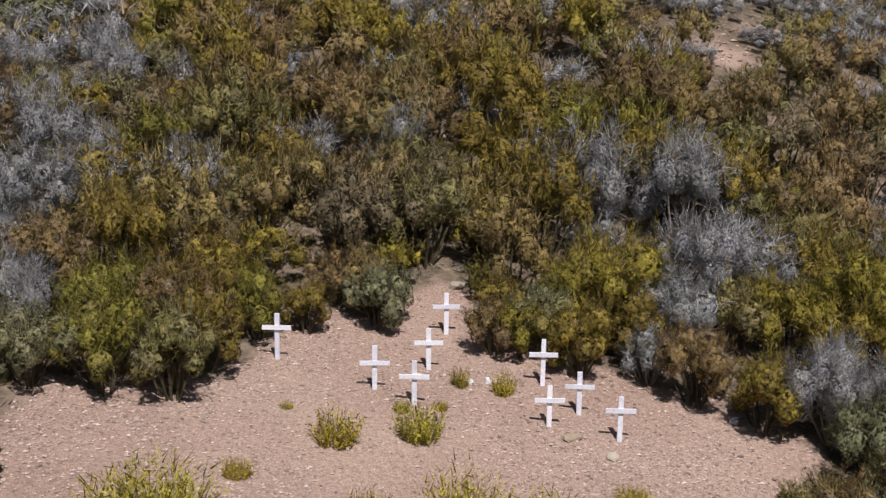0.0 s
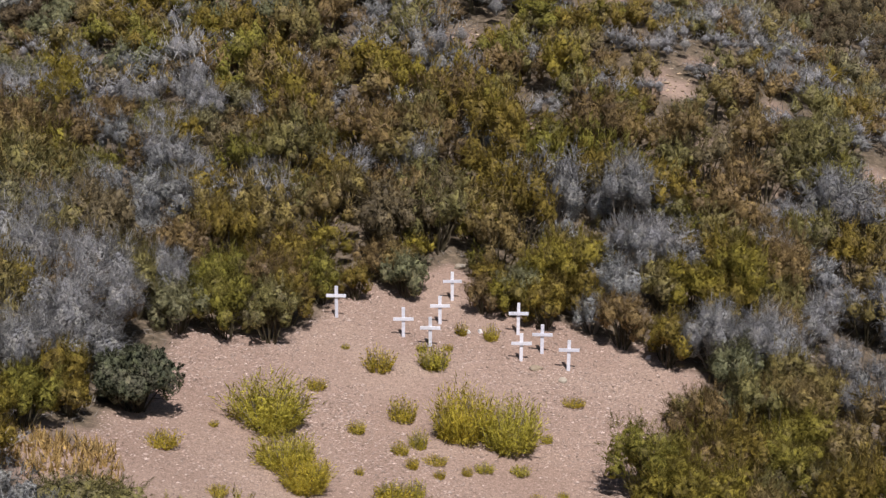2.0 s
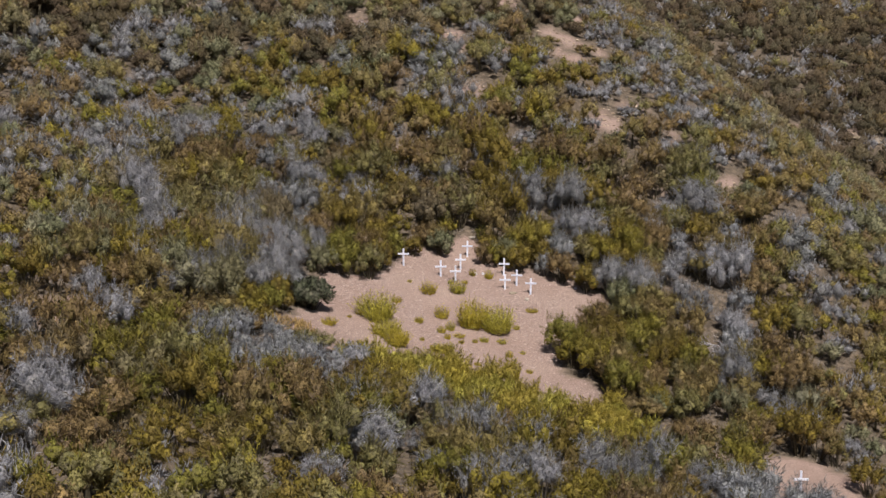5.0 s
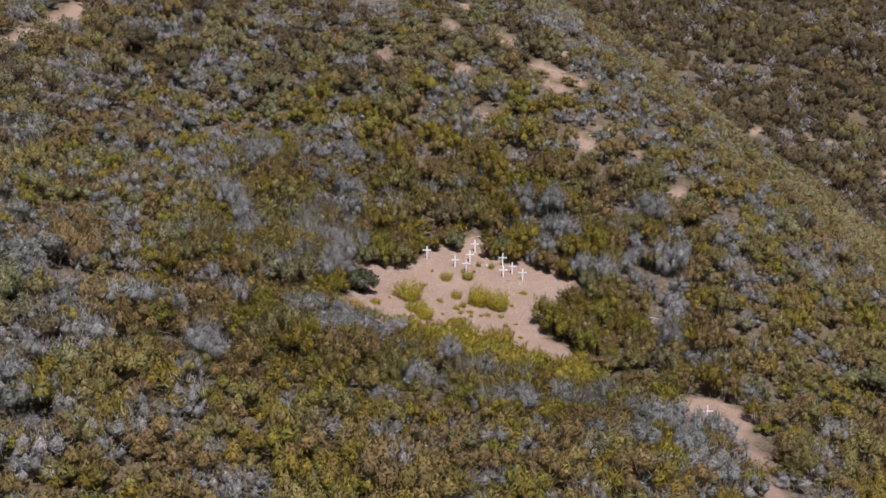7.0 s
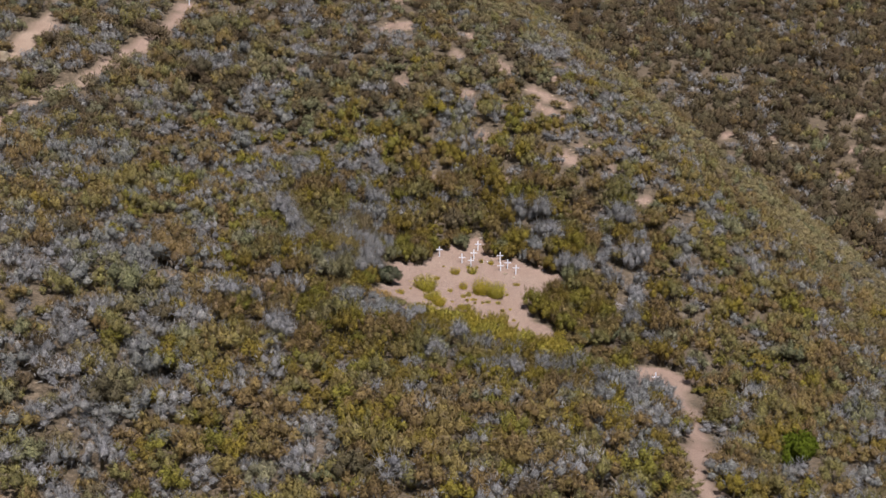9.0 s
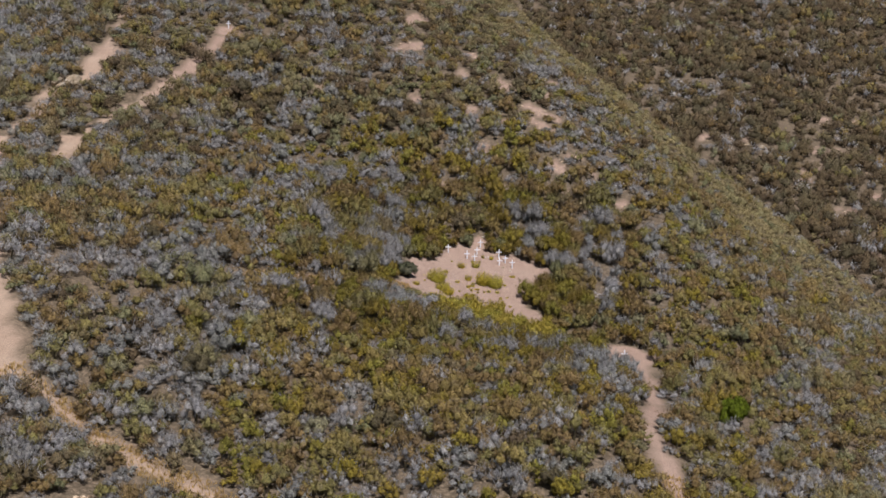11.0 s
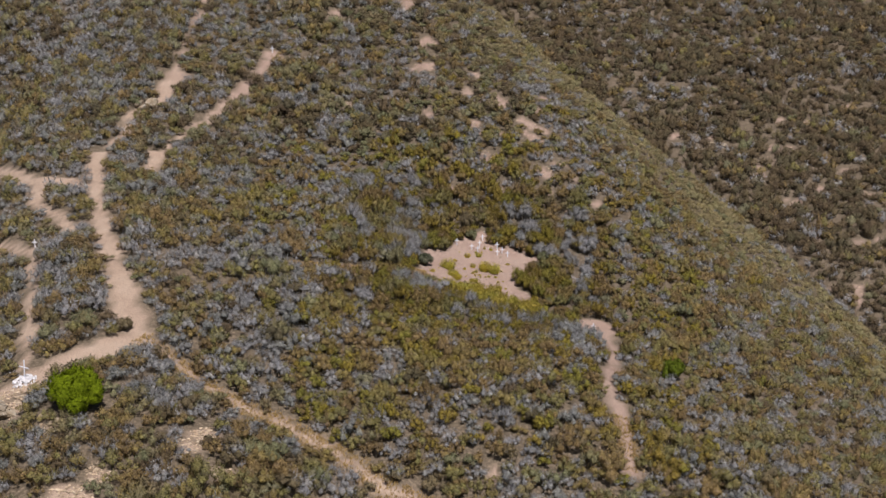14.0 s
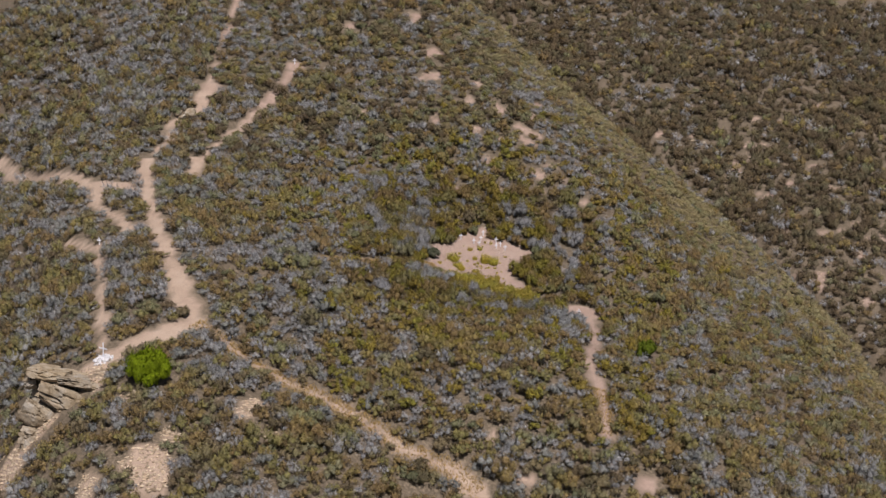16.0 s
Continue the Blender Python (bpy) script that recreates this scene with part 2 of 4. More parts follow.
def grave_hill(x, y):
    a, b = x / 40, y / 50
    z = 13.29 - 11.28 * a + 9.83 * b - 13.66 * a * a - 13.51 * a * b - 3.76 * b * b
    for r, row in enumerate(SWELLS):
        for c, amount in enumerate(row):
            z = z + amount * np.exp(-((x + 60 - 20 * c) ** 2 + (y + 66 - 20 * r) ** 2) / 450)
    return z


def far_slope(x, y):
    return -28.69 + 19.79 * y / 50 - 2.93 * x / 40


def hf_over(x, y):
    """Above 0 where the slope across the gully is the ground."""
    return far_slope(x, y) - grave_hill(x, y)


def ground_z(x, y):
    """Height of the smooth land: the grave hill, and the slope across the gully."""
    x, y = np.clip(np.asarray(x, float), -130, 140), np.clip(np.asarray(y, float), -120, 175)
    a, b = grave_hill(x, y), far_slope(x, y)
    m = np.maximum(a, b)
    return m + 0.6 * np.log(np.exp((a - m) / 0.6) + np.exp((b - m) / 0.6)) - 2.6 * np.exp(-((a - b + 0.8) / 2.4) ** 2)


# Footpaths: half width, then points of the plan.
PATHS = (
    (0.8, (-78.4, 33.0), (-64.2, 10.4), (-52.6, -3.0), (-45.3, -5.9)),
    (0.84, (-46.7, 3.2), (-43.6, -7.6), (-39.0, -21.5), (-35.7, -28.6), (-33.0, -35.3), (-31.0, -39.4)),
    (1.15, (-31.0, -39.4), (-33.1, -42.1), (-35.7, -44.2), (-37.8, -47.4), (-40.0, -48.4)),
    (1.3, (-34.6, -31.5), (-31.4, -38.8)),
    (0.65, (-31.0, -39.4), (-27.3, -41.3), (-23.8, -43.9), (-17.1, -46.0), (-12.1, -48.8), (-7.3, -52.0), (-2.7, -53.4), (0.2, -55.3)),
    (0.3, (-46.5, 2.4), (-44.7, 10.1), (-45.6, 16.2), (-42.4, 19.2), (-42.4, 26.0), (-42.8, 35.4), (-42.8, 48.7), (-43.4, 66.0)),
    (0.3, (-39.5, 2.4), (-38.8, 9.1), (-34.9, 19.9), (-32.2, 30.9), (-29.9, 41.0)),
    (0.5, (-51.9, -4.1), (-49.5, -10.1), (-45.2, -15.1), (-43.6, -18.8)),
    (0.45, (-51.9, -16.3), (-46.4, -21.6), (-43.5, -30.9), (-41.1, -38.6), (-39.6, -45.5)),
    (0.62, (10.4, -12.6), (14.0, -12.6), (14.6, -20.1), (12.6, -34.3), (13.3, -39.0), (13.5, -41.8), (13.5, -46.1)),
    (0.45, (-19.7, -17.1), (-14.3, -14.6), (-9.5, -9.8), (-5.8, -8.2)),
    (1.0, (-42.3, 20.3), (-42.4, 24.3), (-42.1, 27.6)),
    (0.8, (-39.2, 0.6), (-40.0, 5.6)),
    (0.38, (-35.6, 16.4), (-34.3, 22.6), (-33.0, 26.5), (-32.1, 31.2), (-30.8, 38.1)),
)
# Bare spots: x, y, radius.
SPOTS = (
    (-0.6, 27.6, 1.0), (0.9, 20.8, 1.1), (7.1, 26.2, 1.0), (9.0, 18.4, 0.85), (12.8, 18.3, 0.6), (17.6, 29.7, 0.8), (15.5, 13.7, 0.7), (-8.3, 43.6, 1.6),
    (-22.9, 56.4, 1.3), (-11.7, 61.6, 1.2), (-8.3, 51.9, 1.3), (-14.1, 27.0, 0.8), (-7.1, 30.2, 1.1), (-1.8, 35.5, 1.0), (10.3, 40.3, 1.2), (-18.9, 32.4, 0.8),
    (-0.4, 41.6, 1.0), (-14.0, -14.4, 1.6), (13.6, -13.0, 1.9), (12.3, -13.2, 1.5), (14.4, -16.0, 1.3), (-14.3, -15.0, 1.2), (-9.7, -9.8, 0.9), (-7.2, -8.7, 1.0), (-30.6, 40.4, 1.3), (-38.6, -47.4, 1.7), (-46.6, -21.2, 1.1))
SPOTS_LOW = (
    (-23.5, -53.0, 0.6), (-22.7, -50.9, 0.7), (5.0, -53.0, 0.8), (17.5, -50.9, 1.2), (-31.0, -62.6, 2.3), (-36.6, -63.6, 1.0), (-46.6, -55.6, 2.3),
    (1.3, -49.3, 0.5), (-29.5, -58.7, 0.9), (-34.3, -54.5, 0.8), (-20.5, -54.7, 0.7), (-43.2, -50.0, 2.6), (-39.6, -51.0, 1.6), (-44.2, -53.4, 1.6))
SPOTS_FAR = (
    (44.5, 90.1, 0.9), (42.6, 79.4, 0.8), (46.9, 64.0, 0.8), (55.5, 87.6, 0.9), (60.7, 87.7, 0.8), (69.6, 94.2, 1.0), (58.5, 66.9, 0.8), (67.8, 79.1, 0.8),
    (35.2, 79.3, 0.9), (68.1, 55.6, 1.0), (58.7, 40.9, 0.9), (65.0, 35.2, 0.9), (54.7, 99.5, 0.8))
CLEARING = (
    (-6.6, 0.3), (-4.6, 0.9), (-3.6, 1.6), (-2.7, 2.9), (-1.9, 4.6), (-0.9, 4.3), (0.05, 5.4), (0.5, 6.1), (1.0, 5.6), (1.3, 4.6), (2.2, 3.7), (4.2, 2.9),
    (5.8, 2.9), (7.0, 1.3), (6.3, -0.6), (5.4, -1.7), (4.3, -3.6), (4.5, -6.0), (5.6, -6.6), (6.0, -8.8), (5.0, -10.2), (3.0, -9.9), (1.6, -8.6), (0.1, -8.2),
    (-1.3, -8.2), (-3.5, -9.6), (-4.7, -10.2), (-6.0, -9.9), (-6.5, -9.6), (-6.3, -7.7), (-6.0, -5.0), (-6.5, -2.3))


def edge_distance(x, y):
    """Metres from the nearest bare ground's rim: below 0 on bare ground."""
    x, y = np.asarray(x, float), np.asarray(y, float)
    best = np.full(x.shape, 99.0)

    def leg(a, b):
        dx, dy = b[0] - a[0], b[1] - a[1]
        s = np.clip(((x - a[0]) * dx + (y - a[1]) * dy) / (dx * dx + dy * dy), 0, 1)
        return np.hypot(x - a[0] - s * dx, y - a[1] - s * dy)
    for half, *points in PATHS:
        for a, b in zip(points, points[1:]):
            best = np.minimum(best, leg(a, b) - half)
    for cx, cy, r in SPOTS + SPOTS_LOW + SPOTS_FAR:
        best = np.minimum(best, np.hypot(x - cx, y - cy) - 0.72 * r * (0.5 + 1.4 * value_noise(x, y, 0.5 * r, 17)))
    # small stony openings high on the hill and across the gully
    stony = np.maximum(np.exp(-((x - 6) / 17) ** 2 - ((y - 28) / 17) ** 2), 0.9 * np.exp(-((x - 58) / 26) ** 2 - ((y - 70) / 34) ** 2))
    best = np.minimum(best, 7 * (0.985 - 0.6 * value_noise(x, y, 2.9, 31) - 0.4 * value_noise(x, y, 1.2, 32) - 0.235 * stony) + 4 * (stony < 0.25))
    rim, inside = np.full(x.shape, 99.0), np.zeros(x.shape, bool)
    for a, b in zip(CLEARING, CLEARING[1:] + CLEARING[:1]):
        rim = np.minimum(rim, leg(a, b))
        cross = (a[1] > y) != (b[1] > y)
        inside ^= cross & (x < (b[0] - a[0]) * (y - a[1]) / ((b[1] - a[1]) or 1e-9) + a[0])
    best = np.minimum(best, np.where(inside, -rim, rim))
    return best + 0.9 * (value_noise(x, y, 1.7, 3) - 0.5) + 0.35 * (value_noise(x, y, 0.6, 5) - 0.5)


def relief(x, y):
    return 0.28 * (value_noise(x, y, 5, 1) - 0.5) + 0.10 * (value_noise(x, y, 1.6, 2) - 0.5)


def land_z(x, y):
    return ground_z(x, y) + relief(x, y)


def mesh_from(name, verts, tris, materials, slots=None, smooth=False, soft=None):
    me = bpy.data.meshes.new(name)
    verts, tris = np.asarray(verts, np.float32), np.asarray(tris, np.int32)
    me.vertices.add(len(verts))
    me.vertices.foreach_set("co", verts.ravel())
    me.loops.add(tris.size)
    me.loops.foreach_set("vertex_index", tris.ravel())
    me.polygons.add(len(tris))
    me.polygons.foreach_set("loop_start", np.arange(0, tris.size, tris.shape[1], dtype=np.int32))
    me.polygons.foreach_set("loop_total", np.full(len(tris), tris.shape[1], np.int32))
    for m in materials:
        me.materials.append(m)
    if slots is not None:
        me.polygons.foreach_set("material_index", np.asarray(slots, np.int32))
    me.polygons.foreach_set("use_smooth", np.full(len(tris), smooth or soft is not None))
    me.update(calc_edges=True)
    if soft is not None:
        me.attributes.new("custom_normal", 'FLOAT_VECTOR', 'POINT').data.foreach_set("vector", np.asarray(soft, np.float32).ravel())
        me.update()
    return me


def leafy(name, shape, leaf, layers=None, airy=None):
    """A mesh of a shrub's foliage or wood, shaded by its rounded heads."""
    if layers is None:
        return mesh_from(name, shape[0], shape[1], [leaf], soft=shape[2])
    v, f = joined([shape[:2], layers[:2]])
    slots = np.r_[np.zeros(len(shape[1]), int), np.ones(len(layers[1]), int)]
    return mesh_from(name, v, f, [leaf, airy], slots, soft=np.concatenate([shape[2], layers[2]]))


def land():
    xs = np.r_[-3000, -900, -300, np.arange(-140, -82, 3.0), np.arange(-82, -56, 1.0), np.arange(-56, -8, 0.85), np.arange(-8, 8, 0.28), np.arange(8, 22, 0.7), np.arange(22, 78, 1.0), np.arange(78, 150, 3.0), 300, 900, 3000]
    ys = np.r_[-3000, -900, -300, np.arange(-130, -64, 3.0), np.arange(-64, -12, 0.85), np.arange(-12, 8, 0.28), np.arange(8, 46, 0.8), np.arange(46, 104, 1.0), np.arange(104, 185, 3.0), 300, 900, 3000]
    gx, gy = np.meshgrid(xs, ys)
    verts = np.stack([gx, gy, land_z(gx, gy)], -1).reshape(-1, 3)
    n = len(xs)
    k = (np.arange(len(ys) - 1)[:, None] * n + np.arange(n - 1)).ravel()
    me = mesh_from("ground", verts, np.stack([k, k + 1, k + n + 1, k + n], 1), [SOIL], smooth=True)
    bare = me.attributes.new("bare", 'FLOAT', 'POINT')
    d = edge_distance(verts[:, 0], verts[:, 1])
    bare.data.foreach_set("value", np.clip(0.5 - (d - 0.12) * 2.4, 0, 1).astype(np.float32))
    return tagged(new("ground", me), "dry stony tan hillside soil with leaf litter", "ground", kind="structure")


land()


# ---- shrubs ----
def unit(v):
    return v / (np.linalg.norm(v, axis=-1, keepdims=True) + 1e-9)


def blades(r, roots, ways, length, width, face=None):
    """One thin leaf or twig, a triangle, at each root; with face, broad sides turn that way."""
    n = len(roots)
    side = unit(np.cross(ways, r.normal(size=(n, 3)) if face is None else face + r.normal(size=(n, 3)) * 0.45)) * (width * r.uniform(0.6, 1.3, (n, 1))) / 2
    tip = roots + ways * (length * r.uniform(0.6, 1.35, (n, 1)))
    verts = np.stack([roots - side, roots + side, tip], 1).reshape(-1, 3)
    return verts, np.arange(3 * n).reshape(-1, 3)


def lump(r, centre, radius, detail):
    """A rough knot of twigs: an uneven octahedron or icosahedron."""
    if detail:
        g = (1 + 5 ** 0.5) / 2
        v = np.array([(-1, g, 0), (1, g, 0), (-1, -g, 0), (1, -g, 0), (0, -1, g), (0, 1, g), (0, -1, -g), (0, 1, -g), (g, 0, -1), (g, 0, 1), (-g, 0, -1), (-g, 0, 1)]) / 1.9
        k = ("0b5 051 017 07a 0ab 159 5b4 ba2 a76 718 394 342 326 368 389 495 24b 62a 867 981")
        f = np.array([[int(c, 16) for c in w] for w in k.split()])
    else:
        v = np.array([(1, 0, 0), (-1, 0, 0), (0, 1, 0), (0, -1, 0), (0, 0, 1), (0, 0, -1)], float)
        f = np.array([(0, 2, 4), (2, 1, 4), (1, 3, 4), (3, 0, 4), (2, 0, 5), (1, 2, 5), (3, 1, 5), (0, 3, 5)])
    return centre + v * radius * r.uniform(0.75, 1.2, (len(v), 1)), f


def joined(parts):
    verts, faces, k = [], [], 0
    for v, f in parts:
        verts.append(v)
        faces.append(f + k)
        k += len(v)
    return np.concatenate(verts), np.concatenate(faces)


def rod(a, b, ra, rb, sides=4):
    a, b = np.asarray(a, float), np.asarray(b, float)
    w = unit(b - a)
    u = unit(np.cross(w, (0.3, 0.9, 0.2)))
    v = np.cross(w, u)
    t = np.linspace(0, 2 * np.pi, sides, endpoint=False)[:, None]
    ring = np.cos(t) * u + np.sin(t) * v
    verts = np.concatenate([a + ring * ra, b + ring * rb])
    k = np.arange(sides)
    n = (k + 1) % sides
    return verts, np.concatenate([np.stack([k, n, n + sides], 1), np.stack([k, n + sides, k + sides], 1)])


def needles(r, roots, ways, length, width, face):
    """Leaves as thin triangles that turn their broad side to face, and shade as part of that rounded head."""
    n = len(roots)
    side = np.cross(ways, face + r.normal(size=(n, 3)) * 0.4)
    side = unit(side) * (width * r.uniform(0.6, 1.3, (n, 1))) / 2
    side = np.where(np.sum(np.cross(side, ways) * face, 1, keepdims=True) < 0, -side, side)
    tip = roots + ways * (length * r.uniform(0.6, 1.35, (n, 1)))
    verts = np.stack([roots - side, roots + side, tip], 1).reshape(-1, 3)
    soft = unit(face + r.normal(size=(n, 3)) * 0.2)
    return verts, np.arange(3 * n).reshape(-1, 3), np.repeat(soft, 3, 0)


def halved(v, f):
    """A rounded lump with every triangle cut in four."""
    tri = v[f]
    mid = unit((tri + np.roll(tri, -1, 1)) / 2)
    a, b, c = tri[:, 0], tri[:, 1], tri[:, 2]
    d, e, g = mid[:, 0], mid[:, 1], mid[:, 2]
    out = np.stack([a, d, g, d, b, e, g, e, c, d, e, g], 1).reshape(-1, 3)
    return out, np.arange(len(out)).reshape(-1, 3)


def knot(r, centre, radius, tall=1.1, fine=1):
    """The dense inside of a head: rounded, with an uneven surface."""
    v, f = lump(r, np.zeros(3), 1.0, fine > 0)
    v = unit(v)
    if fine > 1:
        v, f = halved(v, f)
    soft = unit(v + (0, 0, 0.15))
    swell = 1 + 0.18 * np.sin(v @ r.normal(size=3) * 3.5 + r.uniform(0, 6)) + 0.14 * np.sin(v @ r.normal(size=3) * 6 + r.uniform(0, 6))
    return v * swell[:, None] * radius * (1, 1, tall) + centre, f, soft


def flat_shaded(v, f):
    """A rod or twig with its own corner normals."""
    tri = v[f].reshape(-1, 3)
    side = np.cross(tri[1::3] - tri[0::3], tri[2::3] - tri[0::3])
    return tri, np.arange(len(tri)).reshape(-1, 3), np.repeat(unit(side), 3, 0)


def bundled(parts):
    verts, faces = joined([(v, f) for v, f, _ in parts])
    return verts, faces, np.concatenate([p[2] for p in parts])


def head_places(r, heads, flat, reach, droop=0.62):
    """Where the rounded heads of a shrub 1 m in radius sit, and how big they are."""
    for n in range(heads):
        turn = 2.4 * n + r.uniform(-0.5, 0.5)
        out = reach * math.sqrt((n + 0.3) / heads) * r.uniform(0.8, 1.15)
        yield turn, np.array([math.cos(turn) * out, math.sin(turn) * out, flat * (0.95 - droop * out * out + r.uniform(-0.3, 0.22))])


def shrub_shape(seed, heads, tufts, leaves, length, width, spread, upright, core, flat=1.0, spray=0.2, stems=2, shell=(1.5, 1.1)):
    """Foliage and wood of a shrub about 1 m in radius and 1.4 m high, as (vertices, triangles, normals) each."""
    r = np.random.default_rng(seed)
    wood, leaf, layers = [], [], []
    for turn, centre in head_places(r, heads, flat, 0.72, 0.42):
        size = r.uniform(0.27, 0.43)
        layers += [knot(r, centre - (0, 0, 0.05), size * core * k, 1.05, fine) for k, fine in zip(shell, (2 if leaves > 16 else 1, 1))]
        ways = unit(r.normal(size=(tufts, 3)) + (0, 0, 0.45) + 0.35 * centre * (1, 1, 0))
        ways[:, 2] = np.where(ways[:, 2] < -0.45, -ways[:, 2], ways[:, 2])
        seats = centre + ways * size * (1, 1, 1.2) * r.uniform(0.35, 0.9, (tufts, 1))
        grow = unit(ways + np.array([0, 0, upright]) + r.normal(size=(tufts, 3)) * 0.22)
        along = r.uniform(-0.3, 1, (tufts * leaves, 1)) * spray
        axis = np.repeat(grow, leaves, 0)
        roots = np.repeat(seats, leaves, 0) + axis * along + r.normal(size=(tufts * leaves, 3)) * 0.02
        dirs = unit(axis + r.normal(size=(tufts * leaves, 3)) * spread)
        own = unit(np.repeat(ways, leaves, 0) + 0.9 * (roots - np.repeat(seats, leaves, 0)) / 0.1 * 0.3 + (0, 0, 0.15 if leaves > 16 else 0.27))
        leaf.append(needles(r, roots, dirs, length, width, own))
        foot = np.array([math.cos(turn) * 0.1, math.sin(turn) * 0.1, -0.12])
        knee = foot * 0.4 + centre * 0.5 + r.normal(size=3) * 0.05
        sticks = [rod(foot, knee, 0.028, 0.02), rod(knee, centre, 0.02, 0.008)]
        sticks += [] if leaves < 17 else [rod(knee, centre + r.normal(size=3) * size * 0.6, 0.012, 0.004, 3) for _ in range(stems)]
        wood += [flat_shaded(*p) for p in sticks]
    return bundled(leaf), bundled(wood), bundled(layers)


def clump_shape(seed, heads, leaves, length, width, upright, core, flat=1.0):
    """A shrub seen from afar: rounded heads, each a dense inside under a fringe of leafy sprays."""
    r = np.random.default_rng(seed)
    leaf, wood, layers = [], [], []
    for turn, centre in head_places(r, heads, flat, 0.74):
        size = r.uniform(0.3, 0.46) * {3: 1.55, 5: 1.25, 7: 1.08}.get(heads, 1.05)
        ways = unit(r.normal(size=(leaves, 3)) + (0, 0, 0.5) + 0.3 * centre * (1, 1, 0))
        ways[:, 2] = np.where(ways[:, 2] < -0.35, -ways[:, 2], ways[:, 2])
        roots = centre + ways * size * r.uniform(0.6, 1.0, (leaves, 1)) - (0, 0, 0.04)
        dirs = unit(0.9 * ways + np.array([0, 0, upright]) + r.normal(size=roots.shape) * 0.6)
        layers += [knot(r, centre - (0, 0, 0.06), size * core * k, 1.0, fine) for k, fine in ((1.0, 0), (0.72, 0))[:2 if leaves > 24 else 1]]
        leaf.append(needles(r, roots, dirs, length, width, unit(ways + (0, 0, 0.7))))
    wood.append(flat_shaded(*rod((0, 0, -0.15), (0.1, 0.05, 0.6 * flat), 0.09, 0.05, 3)))
    return bundled(leaf), bundled(wood), bundled(layers)


#          leaf length, width, spread, upright, core, flatness, leaves
KINDS = {
    "olive": (0.15, 1.0, 0.56, 0.7, 0.5, 1.0, LEAVES["olive"]),
    "green": (0.15, 1.0, 0.56, 0.7, 0.5, 1.0, LEAVES["green"]),
    "brown": (0.15, 1.0, 0.6, 0.6, 0.52, 0.95, LEAVES["brown"]),
    "grey": (0.21, 0.62, 0.9, 0.25, 0.46, 0.9, LEAVES["grey"]),
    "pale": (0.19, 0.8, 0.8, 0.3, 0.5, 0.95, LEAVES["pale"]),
    "yellow": (0.17, 1.0, 0.36, 1.3, 0.45, 0.72, LEAVES["yellow"]),
    "sage": (0.15, 1.1, 0.6, 0.45, 0.55, 0.95, LEAVES["sage"]),
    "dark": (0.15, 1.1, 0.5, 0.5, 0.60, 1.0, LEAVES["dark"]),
    "bluish": (0.14, 1.0, 0.6, 0.3, 0.5, 0.95, LEAVES["bluish"]),
    "straw": (0.15, 0.9, 0.5, 0.8, 0.5, 0.9, LEAVES["straw"]),
}
# Heads, leaves a head, length and width of a leaf, for shrubs the camera sees from ever farther off.
FAR_LEVELS = {1: (7, 26, 1.15, 0.046), 5: (7, 15, 1.3, 0.07), 2: (5, 10, 1.6, 0.1), 4: (3, 8, 1.8, 0.15)}
NEAR_LEVELS = {0: (13, 14, 18, 0.8, 0.0135), 3: (9, 10, 10, 0.95, 0.025)}
WORDS = {
    "olive": "olive-green feathery shrub on the dry slope",
    "green": "yellowish olive-green brushy shrub near the clearing",
    "brown": "brownish-green twiggy shrub on the dry slope",
    "grey": "blue-grey half-dead wiry shrub among green ones",
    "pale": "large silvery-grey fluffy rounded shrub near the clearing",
    "yellow": "yellow-green brushy shrub at the foot of the clearing",
    "bluish": "compact rounded blue-grey shrub on the slope",
    "straw": "dry straw-green shrub on the ridge's crest, coloured pale for sunlit tops",
    "dark": "dusky-green dense shrub on the slope, leaf colour darkened for shade",
    "sage": "dull sage-green rounded shrub on the slope",
}


def shapes(kind, level, count):
    long, broad, spread, upright, core, flat, _ = KINDS[kind]
    seeds = [100 * level + 10 * n + len(kind) for n in range(count)]
    if level in FAR_LEVELS:
        heads, leaves, stretch, width = FAR_LEVELS[level]
        wiry = kind in ("grey", "pale")
        return [clump_shape(q, heads, int(leaves * (1.5 if wiry else 1)), long * stretch, width * broad, upright * 0.5, core + (0.14 if wiry else 0.3), flat) for q in seeds]
    heads, tufts, leaves, stretch, width = NEAR_LEVELS[level]
    wiry = kind == "grey"
    return [shrub_shape(q, heads, int(tufts * (1.8 if wiry else 1)), leaves, long * stretch, width * broad, spread * 0.85, upright * 0.35, core, flat, shell=(1.5, 1.1) if wiry else (1.34, 1.0)) for q in seeds]


